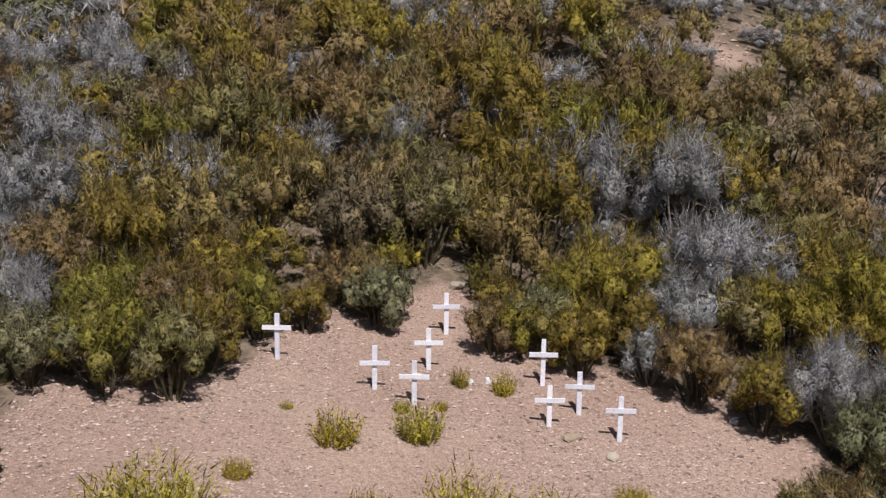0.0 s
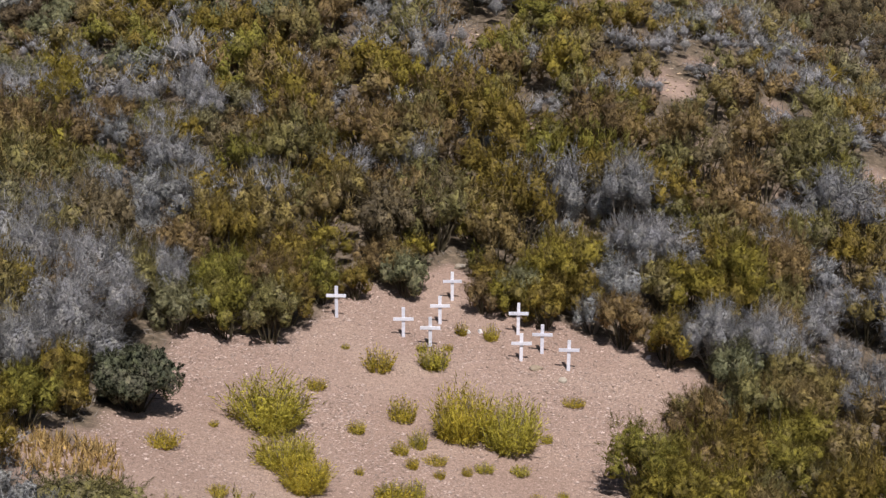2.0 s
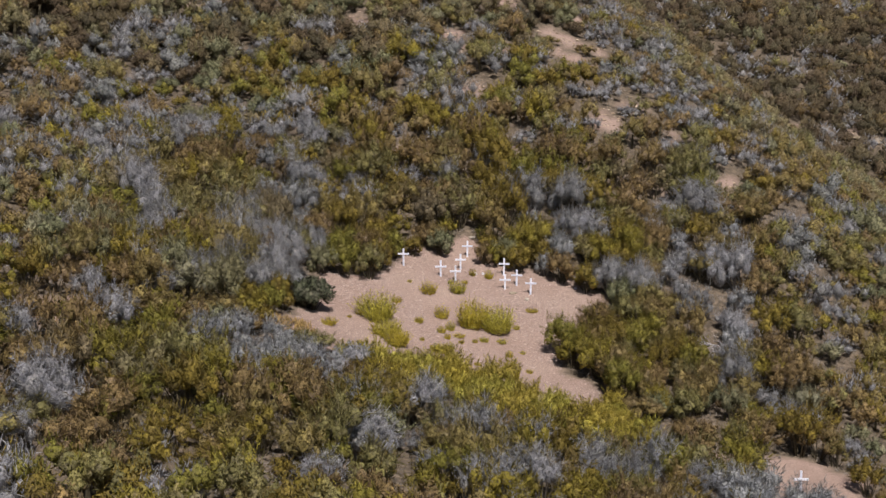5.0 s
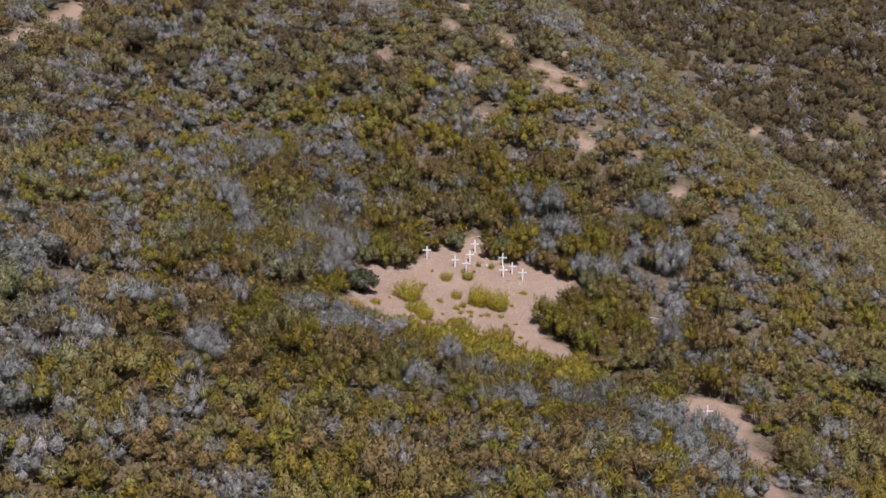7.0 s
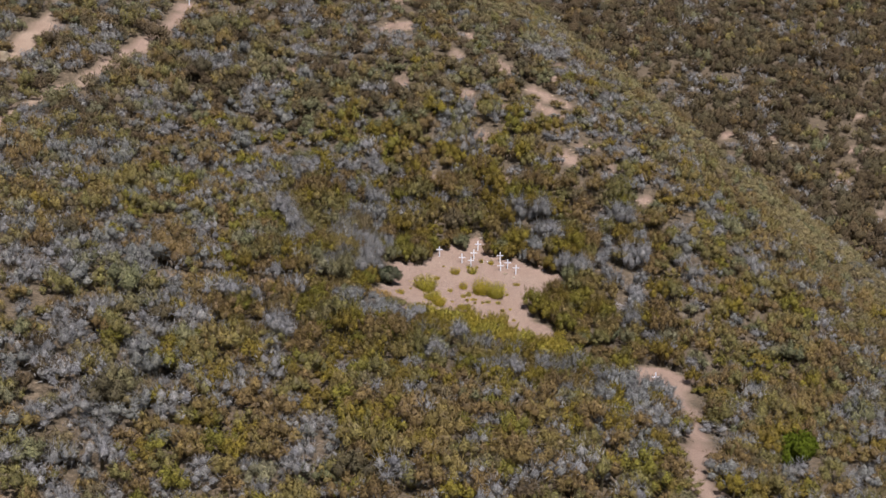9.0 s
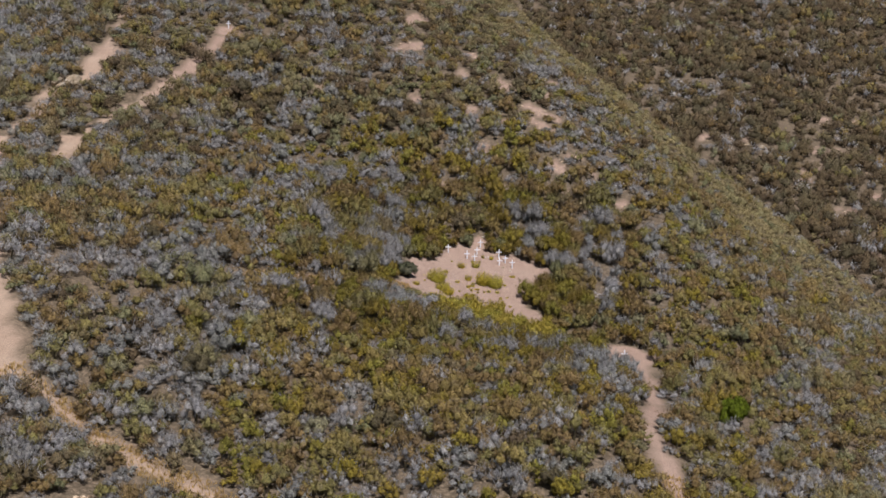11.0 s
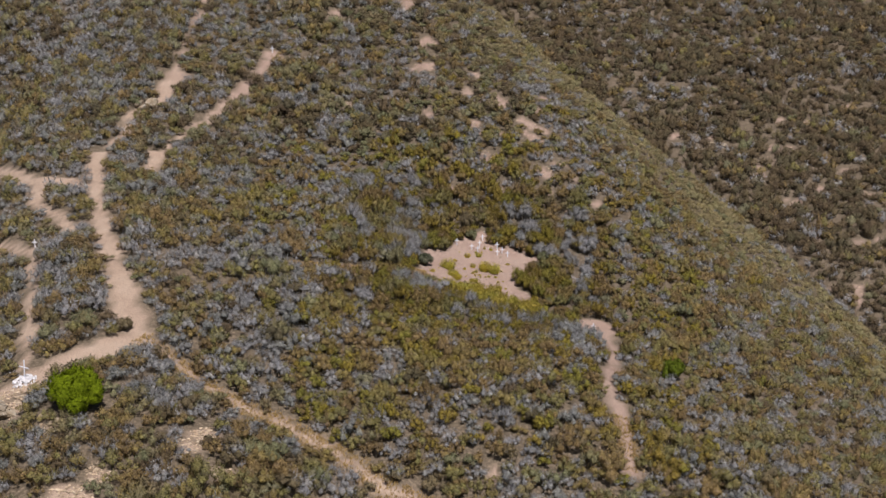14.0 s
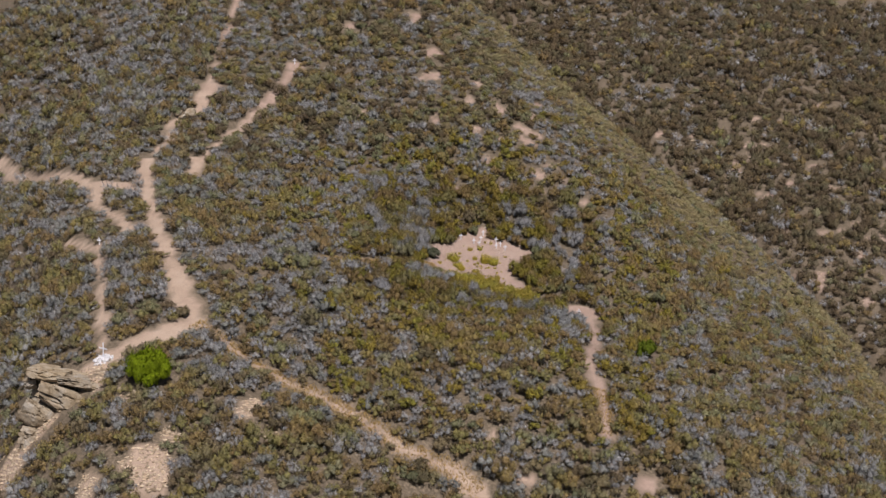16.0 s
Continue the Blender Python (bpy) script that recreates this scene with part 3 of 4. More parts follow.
# Shrubs told apart by their place: x, y, radius.
RIM = (
    (-3.8, 1.65, 0.85), (-4.1, 0.45, 0.9), (-5.2, 0.2, 0.9), (-6.3, -0.3, 0.75), (-7.4, -0.2, 0.8), (-7.5, -5.3, 0.6), (-7.7, -7.7, 0.7), (-8.0, -8.9, 0.7), (-7.2, -6.4, 0.5),
    (-0.8, 4.15, 0.72), (1.45, 3.55, 0.55), (2.05, 3.55, 0.6), (3.1, 3.1, 0.75), (5.2, 2.6, 0.8), (6.3, 1.9, 0.8), (8.0, 0.8, 0.9), (8.1, -0.6, 0.85), (-2.2, 3.7, 0.55), (-3.1, 3.3, 0.75), (-4.3, 2.0, 0.95), (-5.6, 1.6, 0.9),
    (4.8, -4.2, 0.95), (5.2, -5.2, 0.9), (6.3, -5.9, 1.0), (6.9, -7.7, 0.9), (-7.6, -9.8, 0.5), (-8.6, -7.7, 0.7), (-7.7, -6.0, 0.7), (-1.7, 5.0, 0.6),
    (7.4, 4.4, 0.9), (8.3, 3.4, 0.9), (6.5, 4.6, 0.8), (1.6, 4.45, 0.6), (2.4, 4.0, 0.7), (-1.0, 4.8, 0.7), (-0.5, 5.7, 0.6), (1.35, 5.7, 0.5), (9.2, 2.4, 0.9), (4.2, 3.9, 0.8), (6.9, -1.6, 0.7), (6.0, -3.2, 0.75))
GREYS = (
    (-8.3, -13.2, 0.8), (-5.9, -15.2, 0.9), (-8.0, -12.1, 0.8), (-6.4, -14.4, 0.75), (-7.2, -15.2, 0.9), (-5.2, -13.8, 0.8), (-4.0, -16.3, 0.7), (-8.9, -14.4, 0.9), (-6.8, -18.4, 0.9), (-6.4, -13.4, 0.85), (-8.8, -16.6, 0.95), (-7.4, -16.4, 0.8), (-6.7, -12.1, 0.8), (-5.6, -12.5, 0.7), (-4.5, -13.0, 0.6), (-4.7, -15.0, 0.8), 
    (-5.1, 17.4, 1.1), (-1.2, 14.9, 1.0), (-0.6, 13.7, 0.7), (5.0, 4.4, 1.05), (4.4, 3.2, 0.7), (1.4, 11.9, 1.0), (2.2, 9.5, 0.7), (3.8, 7.0, 0.8), (-7.8, 5.3, 1.1), (-9.4, 5.2, 0.9), (-7.8, 3.6, 0.85),
    (-10.3, 10.2, 1.0), (-15.5, 18.1, 0.8), (-16.5, 13.6, 0.9), (3.75, 14.9, 1.0), (6.1, 15.9, 1.1), (12.0, 15.1, 1.1), (15.0, 15.6, 1.0), (14.3, 21.8, 0.8), (11.2, 5.4, 1.0), (4.9, 22.5, 1.0), (14.2, 7.1, 0.9),
    (13.6, 1.0, 0.9), (13.0, -2.3, 1.0), (-9.2, 4.4, 1.0), (-8.6, 6.6, 0.9), (-10.0, 6.2, 0.9), (-3.0, 21.1, 0.8), (-4.3, 22.2, 0.8), (-11.8, 3.7, 0.8), (-19.7, 13.4, 0.9),
    (10.6, -18.0, 1.15), (11.7, -18.8, 1.1), (12.3, -18.4, 1.0), (12.3, -19.9, 1.1), (12.9, -21.4, 0.9), (9.4, -18.6, 1.1), (9.6, -20.2, 1.2), (10.4, -23.4, 1.1), (8.0, -23.8, 1.0), (11.1, -27.7, 1.0))
GREYS_FAR = (
    (-25.4, -21.4, 1.2), (-27.2, -22.9, 1.2), (-22.8, -20.3, 1.0), (-32.9, -25.5, 1.2), (-31.2, -24.6, 1.1), (-29.6, -23.4, 1.3), (-28.2, -21.6, 1.1), (-26.4, -20.0, 1.2), (-24.4, -18.6, 1.1), (-30.4, -22.4, 1.0), (-33.8, -23.6, 1.2), (-21.6, -17.6, 1.0), (-41.4, 14.0, 1.3),
    (-28.2, 24.3, 1.1), (-52.4, -6.2, 1.2), (-70.2, 19.0, 1.4), (-45.4, -5.4, 1.1), (40.6, 1.1, 1.2), (44.7, -2.3, 1.2), (19.5, -27.9, 1.1), (21.0, -31.9, 1.0),
    (-26.9, -39.9, 1.2), (-21.4, -48.0, 1.1), (-24.9, -54.3, 1.1), (-10.7, -52.0, 1.2), (-49.6, 2.2, 1.3), (-52.4, 2.1, 1.2), (26.1, 84.1, 1.2), (24.9, 97.5, 1.0),
    (-16.7, 5.0, 1.0), (-23.1, 6.1, 1.0), (-9.6, -32.0, 1.1))
# Grave crosses: x, y, height, lean, how far up the crossbar sits.
GRAVES = (
    (-2.59, 2.52, 0.86, 0.0, 0.70), (-0.75, 1.81, 0.80, 0.2, 0.61), (0.21, 2.84, 0.78, 0.0, 0.65), (-0.03, 1.45, 0.80, 0.3, 0.64), (0.54, 4.15, 0.82, 0.2, 0.67),
    (2.34, 2.63, 0.88, 1.0, 0.67), (2.36, 1.35, 0.74, 0.9, 0.64), (2.94, 1.84, 0.79, 0.8, 0.66), (3.59, 1.16, 0.81, 1.2, 0.69))
KEEP_FREE = ((-6.2, -5.1, 1.0), (-32.9, -51.6, 2.1), (20.4, -24.1, 1.6), (20.2, -26.0, 1.0), (-32.5, -38.7, 0.8), (-40.6, -54.4, 1.5), (-38.8, -53.0, 1.1), (-43.2, -56.2, 1.6), (12.8, -15.5, 1.5), (13.9, -16.6, 1.0))


# Bleached dead shrubs: x, y, radius.
DEAD = ((0.4, -16.3, 1.0), (-2.3, -14.6, 0.8), (-4.1, -15.6, 0.8), (-7.8, -9.2, 0.6), (12.4, -2.2, 1.0))


TALL_PLANTS = (
    (-3.2, -11.4, 0.9), (-2.3, -11.2, 0.8), (-1.3, -10.9, 0.9), (-0.2, -10.4, 0.9), (0.7, -10.9, 0.8), (1.8, -11.5, 0.9), (2.9, -11.2, 0.8), (4.1, -11.2, 0.75), (-4.1, -11.0, 0.6),
    (-0.4, -12.3, 0.9), (-1.6, -12.6, 0.9), (5.2, -11.6, 0.8), (6.2, -12.1, 0.8), (3.4, -12.6, 0.9), (2.2, -13.0, 0.9), (0.8, -12.6, 0.9), (5.0, -13.0, 0.85), (7.2, -12.6, 0.8))


# The ridge's crest in plan.
CREST = ((-3, 100), (12, 60), (24, 47), (42, 32), (54, 16), (62, 0))


def sown():
    """Every shrub of the slopes: x, y, radius, height factor, kind."""
    step = 1.24
    gx, gy = np.meshgrid(np.arange(-125, 130, step), np.arange(-67, 140, step * 0.9))
    gx[1::2] += step / 2
    x = (gx + rng.uniform(-0.48, 0.48, gx.shape) * step).ravel()
    y = (gy + rng.uniform(-0.48, 0.48, gy.shape) * step).ravel()
    radius = 0.68 + 0.66 * rng.beta(1.4, 2.6, x.shape)
    radius *= 1 + 0.22 * np.exp(-(x * x + (y - 6) ** 2) / 500)
    radius *= 1 + 0.5 * (value_noise(x, y, 9, 8) - 0.5)
    ok = (x > -0.374 * (y + 171) - 9) & (x < 0.320 * (y + 171) + 4)
    ok &= (x > -12) & (y < 140) | (y < 82)
    ok &= edge_distance(x, y) > 0.62 * radius - 0.12
    away = np.hypot(x / 20, (y + 4) / 24)
    wide = away > 1
    radius *= 0.9 + 0.2 * rng.uniform(size=x.shape)
    opposite = hf_over(x, y) > 0
    radius *= np.where(opposite, 1.3, np.where(away > 1, np.where((y < -25) | (x < -20), 1.2, 1.08), 1.0))
    ok &= rng.uniform(size=x.shape) < np.where(opposite, 0.66, 0.97)
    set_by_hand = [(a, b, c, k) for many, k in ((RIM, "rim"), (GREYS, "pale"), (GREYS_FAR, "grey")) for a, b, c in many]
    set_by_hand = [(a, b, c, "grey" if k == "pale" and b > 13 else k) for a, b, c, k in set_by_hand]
    for a, b, c, k in set_by_hand:
        ok &= np.hypot(x - a, y - b) > (1.05 if k == "pale" else 0.8) * c
    for a, b, *_ in GRAVES:
        ok &= np.hypot(x - a, (y - b) * 0.75) > radius + 0.25
    for a, b, c in KEEP_FREE + TALL_PLANTS:
        ok &= np.hypot(x - a, y - b) > c + 0.25
    for a, b, c in DEAD:
        ok &= np.hypot(x - a, y - b) > 0.75 * c
    x, y, radius = x[ok], y[ok], radius[ok]
    drift = 0.6 * value_noise(x, y, 11, 11) + 0.4 * value_noise(x, y, 4, 12)
    pick = rng.uniform(size=x.shape)
    grey = pick < 0.1 * (x < -18) + np.clip(0.09 + 1.05 * (drift - 0.41), 0.09, 0.5)
    other = rng.uniform(size=x.shape)
    grey &= (np.hypot((x + 7) / 7, (y + 16) / 8) > 1) | (pick < 0.1)
    grey &= (hf_over(x, y) <= 0) | (other < 0.55)
    grey |= (x > -4) & (y < -16) & (pick < 0.24) & (hf_over(x, y) <= 0)
    along = np.clip((x + 34) / 14, 0, 1)
    grey |= (np.hypot(x + 34 - 14 * along, y + 26.4 - 7.4 * along) < 1.7) & (pick < 0.85)
    lower = ~grey & (y < -12) & (x > -18) & (x < 22) & (y > -48) & (other < 0.35)
    grey &= ~((x > 4) & (x < 11) & (y > -10) & (y < 0)) | (pick < 0.05)
    across = (hf_over(x, y) > 0)
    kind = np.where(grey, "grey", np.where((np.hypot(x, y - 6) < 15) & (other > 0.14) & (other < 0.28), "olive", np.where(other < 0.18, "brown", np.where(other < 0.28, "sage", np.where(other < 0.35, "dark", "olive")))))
    from_crest = np.min([np.hypot(x - a - k * (c - a), y - b - k * (d - b)) for (a, b), (c, d) in zip(CREST, CREST[1:]) for k in np.linspace(0, 1, 12)], 0)
    crest = (from_crest < 16) & ~across & (rng.uniform(size=x.shape) < 1.02 - from_crest / 19)
    # crest shrubs take the paler colour that stands in for lit tops
    kind = np.where(crest, "straw", kind)
    # the far slope mostly gets the darkened leaf colour, in place of shade
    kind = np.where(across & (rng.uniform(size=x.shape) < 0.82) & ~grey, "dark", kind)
    height = rng.uniform(0.75, 1.35, x.shape) * np.where(wide[ok], 0.95, 1.15 - 0.1 * np.clip((away[ok] - 0.55) / 0.45, 0, 1))
    below = (edge_distance(x, y + 1.5) < 0.4) & (hf_over(x, y) < 0)
    height = np.where(below, 0.62 * height, height)
    height = np.where((np.abs(x - 1) < 9) & (y < -10) & (y > -17), np.where(y > -13.5, 0.55, 0.72) * height, height)
    height = np.where(crest, 0.72 * height, height)
    upper = (y > 8) & (x < 6) & wide[ok] & (kind == "olive")
    draw = rng.uniform(size=x.shape)
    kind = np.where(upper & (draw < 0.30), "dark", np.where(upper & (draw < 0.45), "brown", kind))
    kind = np.where(wide[ok] & ~across & (rng.uniform(size=x.shape) < np.where(x < -15, 0.12, 0.06)), "bluish", kind)
    foot = ((x - 2.5) / 5.5) ** 2 + ((y + 13.2) / 4.3) ** 2 < 1
    foot |= (np.abs(x - 0.5) < 6) & (y < -6.5) & (y > -12)
    kind = np.where(foot, np.where(other < 0.8, "yellow", "green"), kind)
    kind = np.where((kind == "olive") & (rng.uniform(size=x.shape) < 0.5 * np.exp(-((x * x + (y - 4) ** 2) / 500))), "green", kind)
    close = np.hypot(x, y + 2) < 28
    kind = np.where(lower & (draw < 0.75), "green", kind)
    kind = np.where(close & ((kind == "dark") | (kind == "brown") & (draw < 0.6)), np.where(draw < 0.3, "green", "olive"), kind)
    rows = list(zip(x, y, radius, height, kind))
    rows += [(a, b, c * 1.1, 1.1, "yellow") for a, b, c in TALL_PLANTS]
    for n, (a, b, c, k) in enumerate(set_by_hand):
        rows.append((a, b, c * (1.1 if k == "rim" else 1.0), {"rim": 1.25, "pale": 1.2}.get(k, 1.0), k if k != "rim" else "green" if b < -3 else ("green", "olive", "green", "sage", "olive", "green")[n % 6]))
    return rows


def part(name, me, parent, label=""):
    ob = new(name, me)
    ob.parent = parent
    return tagged(ob, label)


def plant(name, leaf_me, wood_me, m, label, category, group):
    base = new(name)
    base.matrix_world = m
    part("foliage", leaf_me, base)
    part("wood", wood_me, base)
    return tagged(base, label, category, group)


def stamped(shape_list, rows, r, heads):
    """All rows' shrubs in one pile of triangles: foliage in slot 0, wood in slot 1."""
    verts, tris, slots, tones, soft, k = [], [], [], [], [], 0
    which = r.integers(0, len(shape_list), len(rows))
    for n, ((lv, lf, ln), (wv, wf, tn), (av, af, an)) in enumerate(shape_list):
        mine = [row for row, w in zip(rows, which) if w == n]
        if not mine:
            continue
        v, f, nrm = np.concatenate([lv, wv, av]), np.concatenate([lf, wf + len(lv), af + len(lv) + len(wv)]), np.concatenate([ln, tn, an])
        x, y, s, h = (np.array([row[c] for row in mine], float) for c in range(4))
        turn = r.uniform(0, 2 * np.pi, len(mine))
        c, sn = np.cos(turn)[:, None], np.sin(turn)[:, None]
        out = np.stack([(v[:, 0] * c - v[:, 1] * sn) * s[:, None] + x[:, None], (v[:, 0] * sn + v[:, 1] * c) * s[:, None] + y[:, None],
                        v[:, 2] * (s * h)[:, None] + land_z(x, y)[:, None] - 0.03], -1)
        verts.append(out.reshape(-1, 3))
        soft.append(np.stack([nrm[:, 0] * c - nrm[:, 1] * sn, nrm[:, 0] * sn + nrm[:, 1] * c, np.repeat(nrm[None, :, 2], len(mine), 0)], -1).reshape(-1, 3))
        tris.append((f[None] + (np.arange(len(mine)) * len(v))[:, None, None] + k).reshape(-1, 3))
        slots.append(np.tile(np.r_[np.zeros(len(lf), int), np.ones(len(wf), int), np.full(len(af), 2)], len(mine)))
        head = np.r_[np.arange(len(lv)) * heads // len(lv), np.zeros(len(wv), int), np.arange(len(av)) * heads // len(av)]
        tones.append((r.uniform(0, 1, (len(mine), 1)) + r.uniform(0, 0.22, (len(mine), heads)))[:, head].ravel())
        k += len(v) * len(mine)
    return np.concatenate(verts), np.concatenate(tris), np.concatenate(soft), np.concatenate(slots), np.concatenate(tones)


def shrubland():
    rows = sown()

    def level(q):
        x, y = q[0], q[1]
        if hf_over(x, y) > 0:
            return 4
        far = max(abs(x) / 0.34, 21 + (1.75 * y if y > 0 else -1.2 * (y + 4)))
        return 0 if far < 30 or q[4] == "yellow" else 3 if far < 47 else 1 if far < 82 else 5 if far < 138 else 2
    banded = {k: [] for k in range(6)}
    for q in rows:
        banded[level(q)].append(q)
    # the shrubs round the clearing are things of their own
    close = banded[0] + banded[3]
    moulds = {}
    for kind in KINDS:
        for band, count in ((0, 5 if kind == "olive" else 3), (3, 5)):
            made = shapes(kind, band, count)
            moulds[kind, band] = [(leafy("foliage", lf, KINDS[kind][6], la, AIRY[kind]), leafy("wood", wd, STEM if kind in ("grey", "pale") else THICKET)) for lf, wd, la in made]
    for n, (x, y, s, h, kind) in enumerate(close):
        choice = moulds[kind, level((x, y, s, h, kind))]
        leaf_me, wood_me = choice[n % len(choice)]
        m = pose(x, y, float(land_z(x, y)) - 0.03, 0, 0, (n * 137.5) % 360) @ Matrix.Diagonal((s, s, s * h, 1))
        plant(kind + "_shrub", leaf_me, wood_me, m, WORDS[kind], "shrub", "shrubs round the clearing")
    for kind in KINDS:
        for band, word in ((1, "scrub"), (5, "upper_scrub"), (2, "distant_scrub"), (4, "far_scrub")):
            mine = [q for q in banded[band] if q[4] == kind]
            if not mine:
                continue
            v, f, soft, sl, tones = stamped(shapes(kind, band, 6), mine, rng, FAR_LEVELS[band][0])
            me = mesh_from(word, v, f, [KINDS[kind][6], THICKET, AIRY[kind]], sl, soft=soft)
            me.attributes.new("tone", 'FLOAT', 'POINT').data.foreach_set("value", tones.astype(np.float32))
            ob = new(kind + "_" + word, me)
            tagged(ob, "many " + WORDS[kind].replace("shrub", "shrubs", 1).replace(" on the dry slope", " covering the dry slopes"), "shrubs", kind="stuff")


shrubland()


def clump_mesh(name, seed, count, length, width, lean, leaf, short=0.2, wild=0.8):
    """A low herb: many upright leafy shoots from one root."""
    r = np.random.default_rng(seed)
    turn, far = r.uniform(0, 2 * np.pi, count), np.sqrt(r.uniform(0, 1, count)) * 0.9
    foot = np.stack([np.cos(turn) * far, np.sin(turn) * far, np.zeros(count)], 1)
    ways = unit(np.stack([np.cos(turn) * far * lean, np.sin(turn) * far * lean, np.ones(count)], 1) + r.normal(size=(count, 3)) * 0.22)
    height = length * (1 - 0.35 * far)[:, None] * r.uniform(0.35, 1.2, (count, 1))
    parts = []
    for k in range(9):
        at = foot * 0.75 + ways * height * (k / 9)
        dirs = unit(ways * (1, 1, 0.5) + r.normal(size=(count, 3)) * wild)
        parts.append(needles(r, at, dirs, length * short, width, unit(foot * 0.6 + r.normal(size=(count, 3)) * 0.35 + (0, 0, 0.75))))
    return leafy(name, bundled(parts), leaf)


def stem_mesh(seed, count):
    """The branching dry stem of a herb."""
    r = np.random.default_rng(seed)
    sticks = []
    for _ in range(count):
        turn, far = r.uniform(0, 2 * np.pi), math.sqrt(r.uniform(0, 1)) * 0.8
        foot = np.array([math.cos(turn) * far * 0.6, math.sin(turn) * far * 0.6, -0.05])
        tip = np.array([math.cos(turn) * far * 1.15, math.sin(turn) * far * 1.15, r.uniform(0.5, 1.05) * (1 - 0.3 * far)])
        sticks.append(flat_shaded(*rod(foot, tip, 0.014, 0.006, 3)))
    return leafy("stem", bundled(sticks), STEM)


def herbs():
    stems = [stem_mesh(80 + n, 34) for n in range(3)]
    moulds = [clump_mesh("foliage", 40 + n, 190, 1.0, 0.05, 0.6, YELLOW, 0.14) for n in range(4)]
    broad = [clump_mesh("foliage", 60 + n, 560, 1.2, 0.026, 0.5, YELLOW, 0.15, 0.42) for n in range(2)]
    many = (
        (-3.5, -3.8, 0.88, 0.62), (-2.9, -5.8, 0.6, 0.45), (-2.4, -6.6, 0.5, 0.4), (-0.6, -2.2, 0.3, 0.4), (-0.2, -3.3, 0.2, 0.3), (-1.6, -3.3, 0.2, 0.2), (0.8, -2.5, 0.7, 0.7),
        (1.9, -2.6, 0.75, 0.65), (-1.3, 0.0, 0.35, 0.4), (0.1, 0.6, 0.38, 0.42), (-0.7, -6.0, 0.3, 0.25), (-0.2, -5.8, 0.2, 0.3), (-0.6, -3.8, 0.2, 0.2), (1.3, -3.9, 0.2, 0.15),
        (2.1, -3.7, 0.22, 0.15), (2.8, -2.1, 0.14, 0.14), (1.6, 2.4, 0.2, 0.3), (0.8, 2.5, 0.16, 0.25), (-2.7, -1.4, 0.22, 0.2), (-5.3, -6.3, 0.3, 0.25), (3.6, -0.3, 0.25, 0.15))
    more = (
        (0.9, -4.2, 0.12, 0.15), (0.2, -3.9, 0.25, 0.12), (-0.6, -6.1, 0.35, 0.25), (1.2, -7.9, 0.3, 0.2), (2.4, -7.7, 0.35, 0.6), (-2.4, -6.4, 0.5, 0.3), (2.4, -5.0, 0.15, 0.2),
        (1.0, -6.8, 0.15, 0.12), (-0.25, 1.35, 0.14, 0.16), (0.45, 1.6, 0.12, 0.12), (-2.2, 0.9, 0.1, 0.1),
        (0.3, -4.6, 0.12, 0.14), (-0.3, -4.4, 0.14, 0.2), (-4.6, -4.6, 0.1, 0.1), (3.0, -4.4, 0.12, 0.1), (3.2, -6.4, 0.14, 0.14), (0.1, -7.0, 0.2, 0.16), (-1.4, -5.2, 0.1, 0.12), (-3.9, -8.0, 0.2, 0.14), (-1.9, -7.8, 0.22, 0.2))
    for n, (x, y, s, h) in enumerate(many + more):
        ob = new("herb")
        part("foliage", broad[n % 2] if s > 0.45 else moulds[n % 4], ob)
        part("stem", stems[n % 3], ob, "thin dry upright stem")
        ob.matrix_world = pose(x, y - 0.18, float(land_z(x, y - 0.18)) - 0.02, 0, 0, n * 77) @ Matrix.Diagonal((s * (1.12 if s > 0.45 else 1.3), s * (1.12 if s > 0.45 else 1.3), h * 1.75, 1))
        tagged(ob, ("broad" if s > 0.55 else "small") + " yellow-green herb growing in bare stony soil", "herb", "herbs in the clearing")


herbs()


def green_bush(x, y, s, h, leaf, airy, label, seed):
    lf, wd, la = shrub_shape(seed, 26, 16, 20, 0.085, 0.04, 0.8, 0.2, 0.6, 1.0, 0.1, 1)
    m = pose(x, y, float(land_z(x, y)) - 0.05, 0, 0, seed) @ Matrix.Diagonal((s, s, h, 1))
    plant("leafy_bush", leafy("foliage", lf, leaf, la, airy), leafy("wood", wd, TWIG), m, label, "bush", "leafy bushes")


green_bush(-32.9, -51.6, 2.35, 2.5, FRESH, AIRY_FRESH, "bright fresh-green rounded bush beside the path", 3)
green_bush(20.2, -24.6, 1.25, 1.6, DEEPGREEN, AIRY_DEEP, "deep green rounded bush among olive scrub", 5)
green_bush(-6.2, -5.1, 0.95, 1.05, DARKLEAF, AIRY_DARK, "dark bluish-green dense bush at the clearing's rim", 9)
green_bush(-32.5, -38.7, 0.85, 0.8, LEAVES["brown"], AIRY["brown"], "small brownish shrub standing alone on the path", 12)


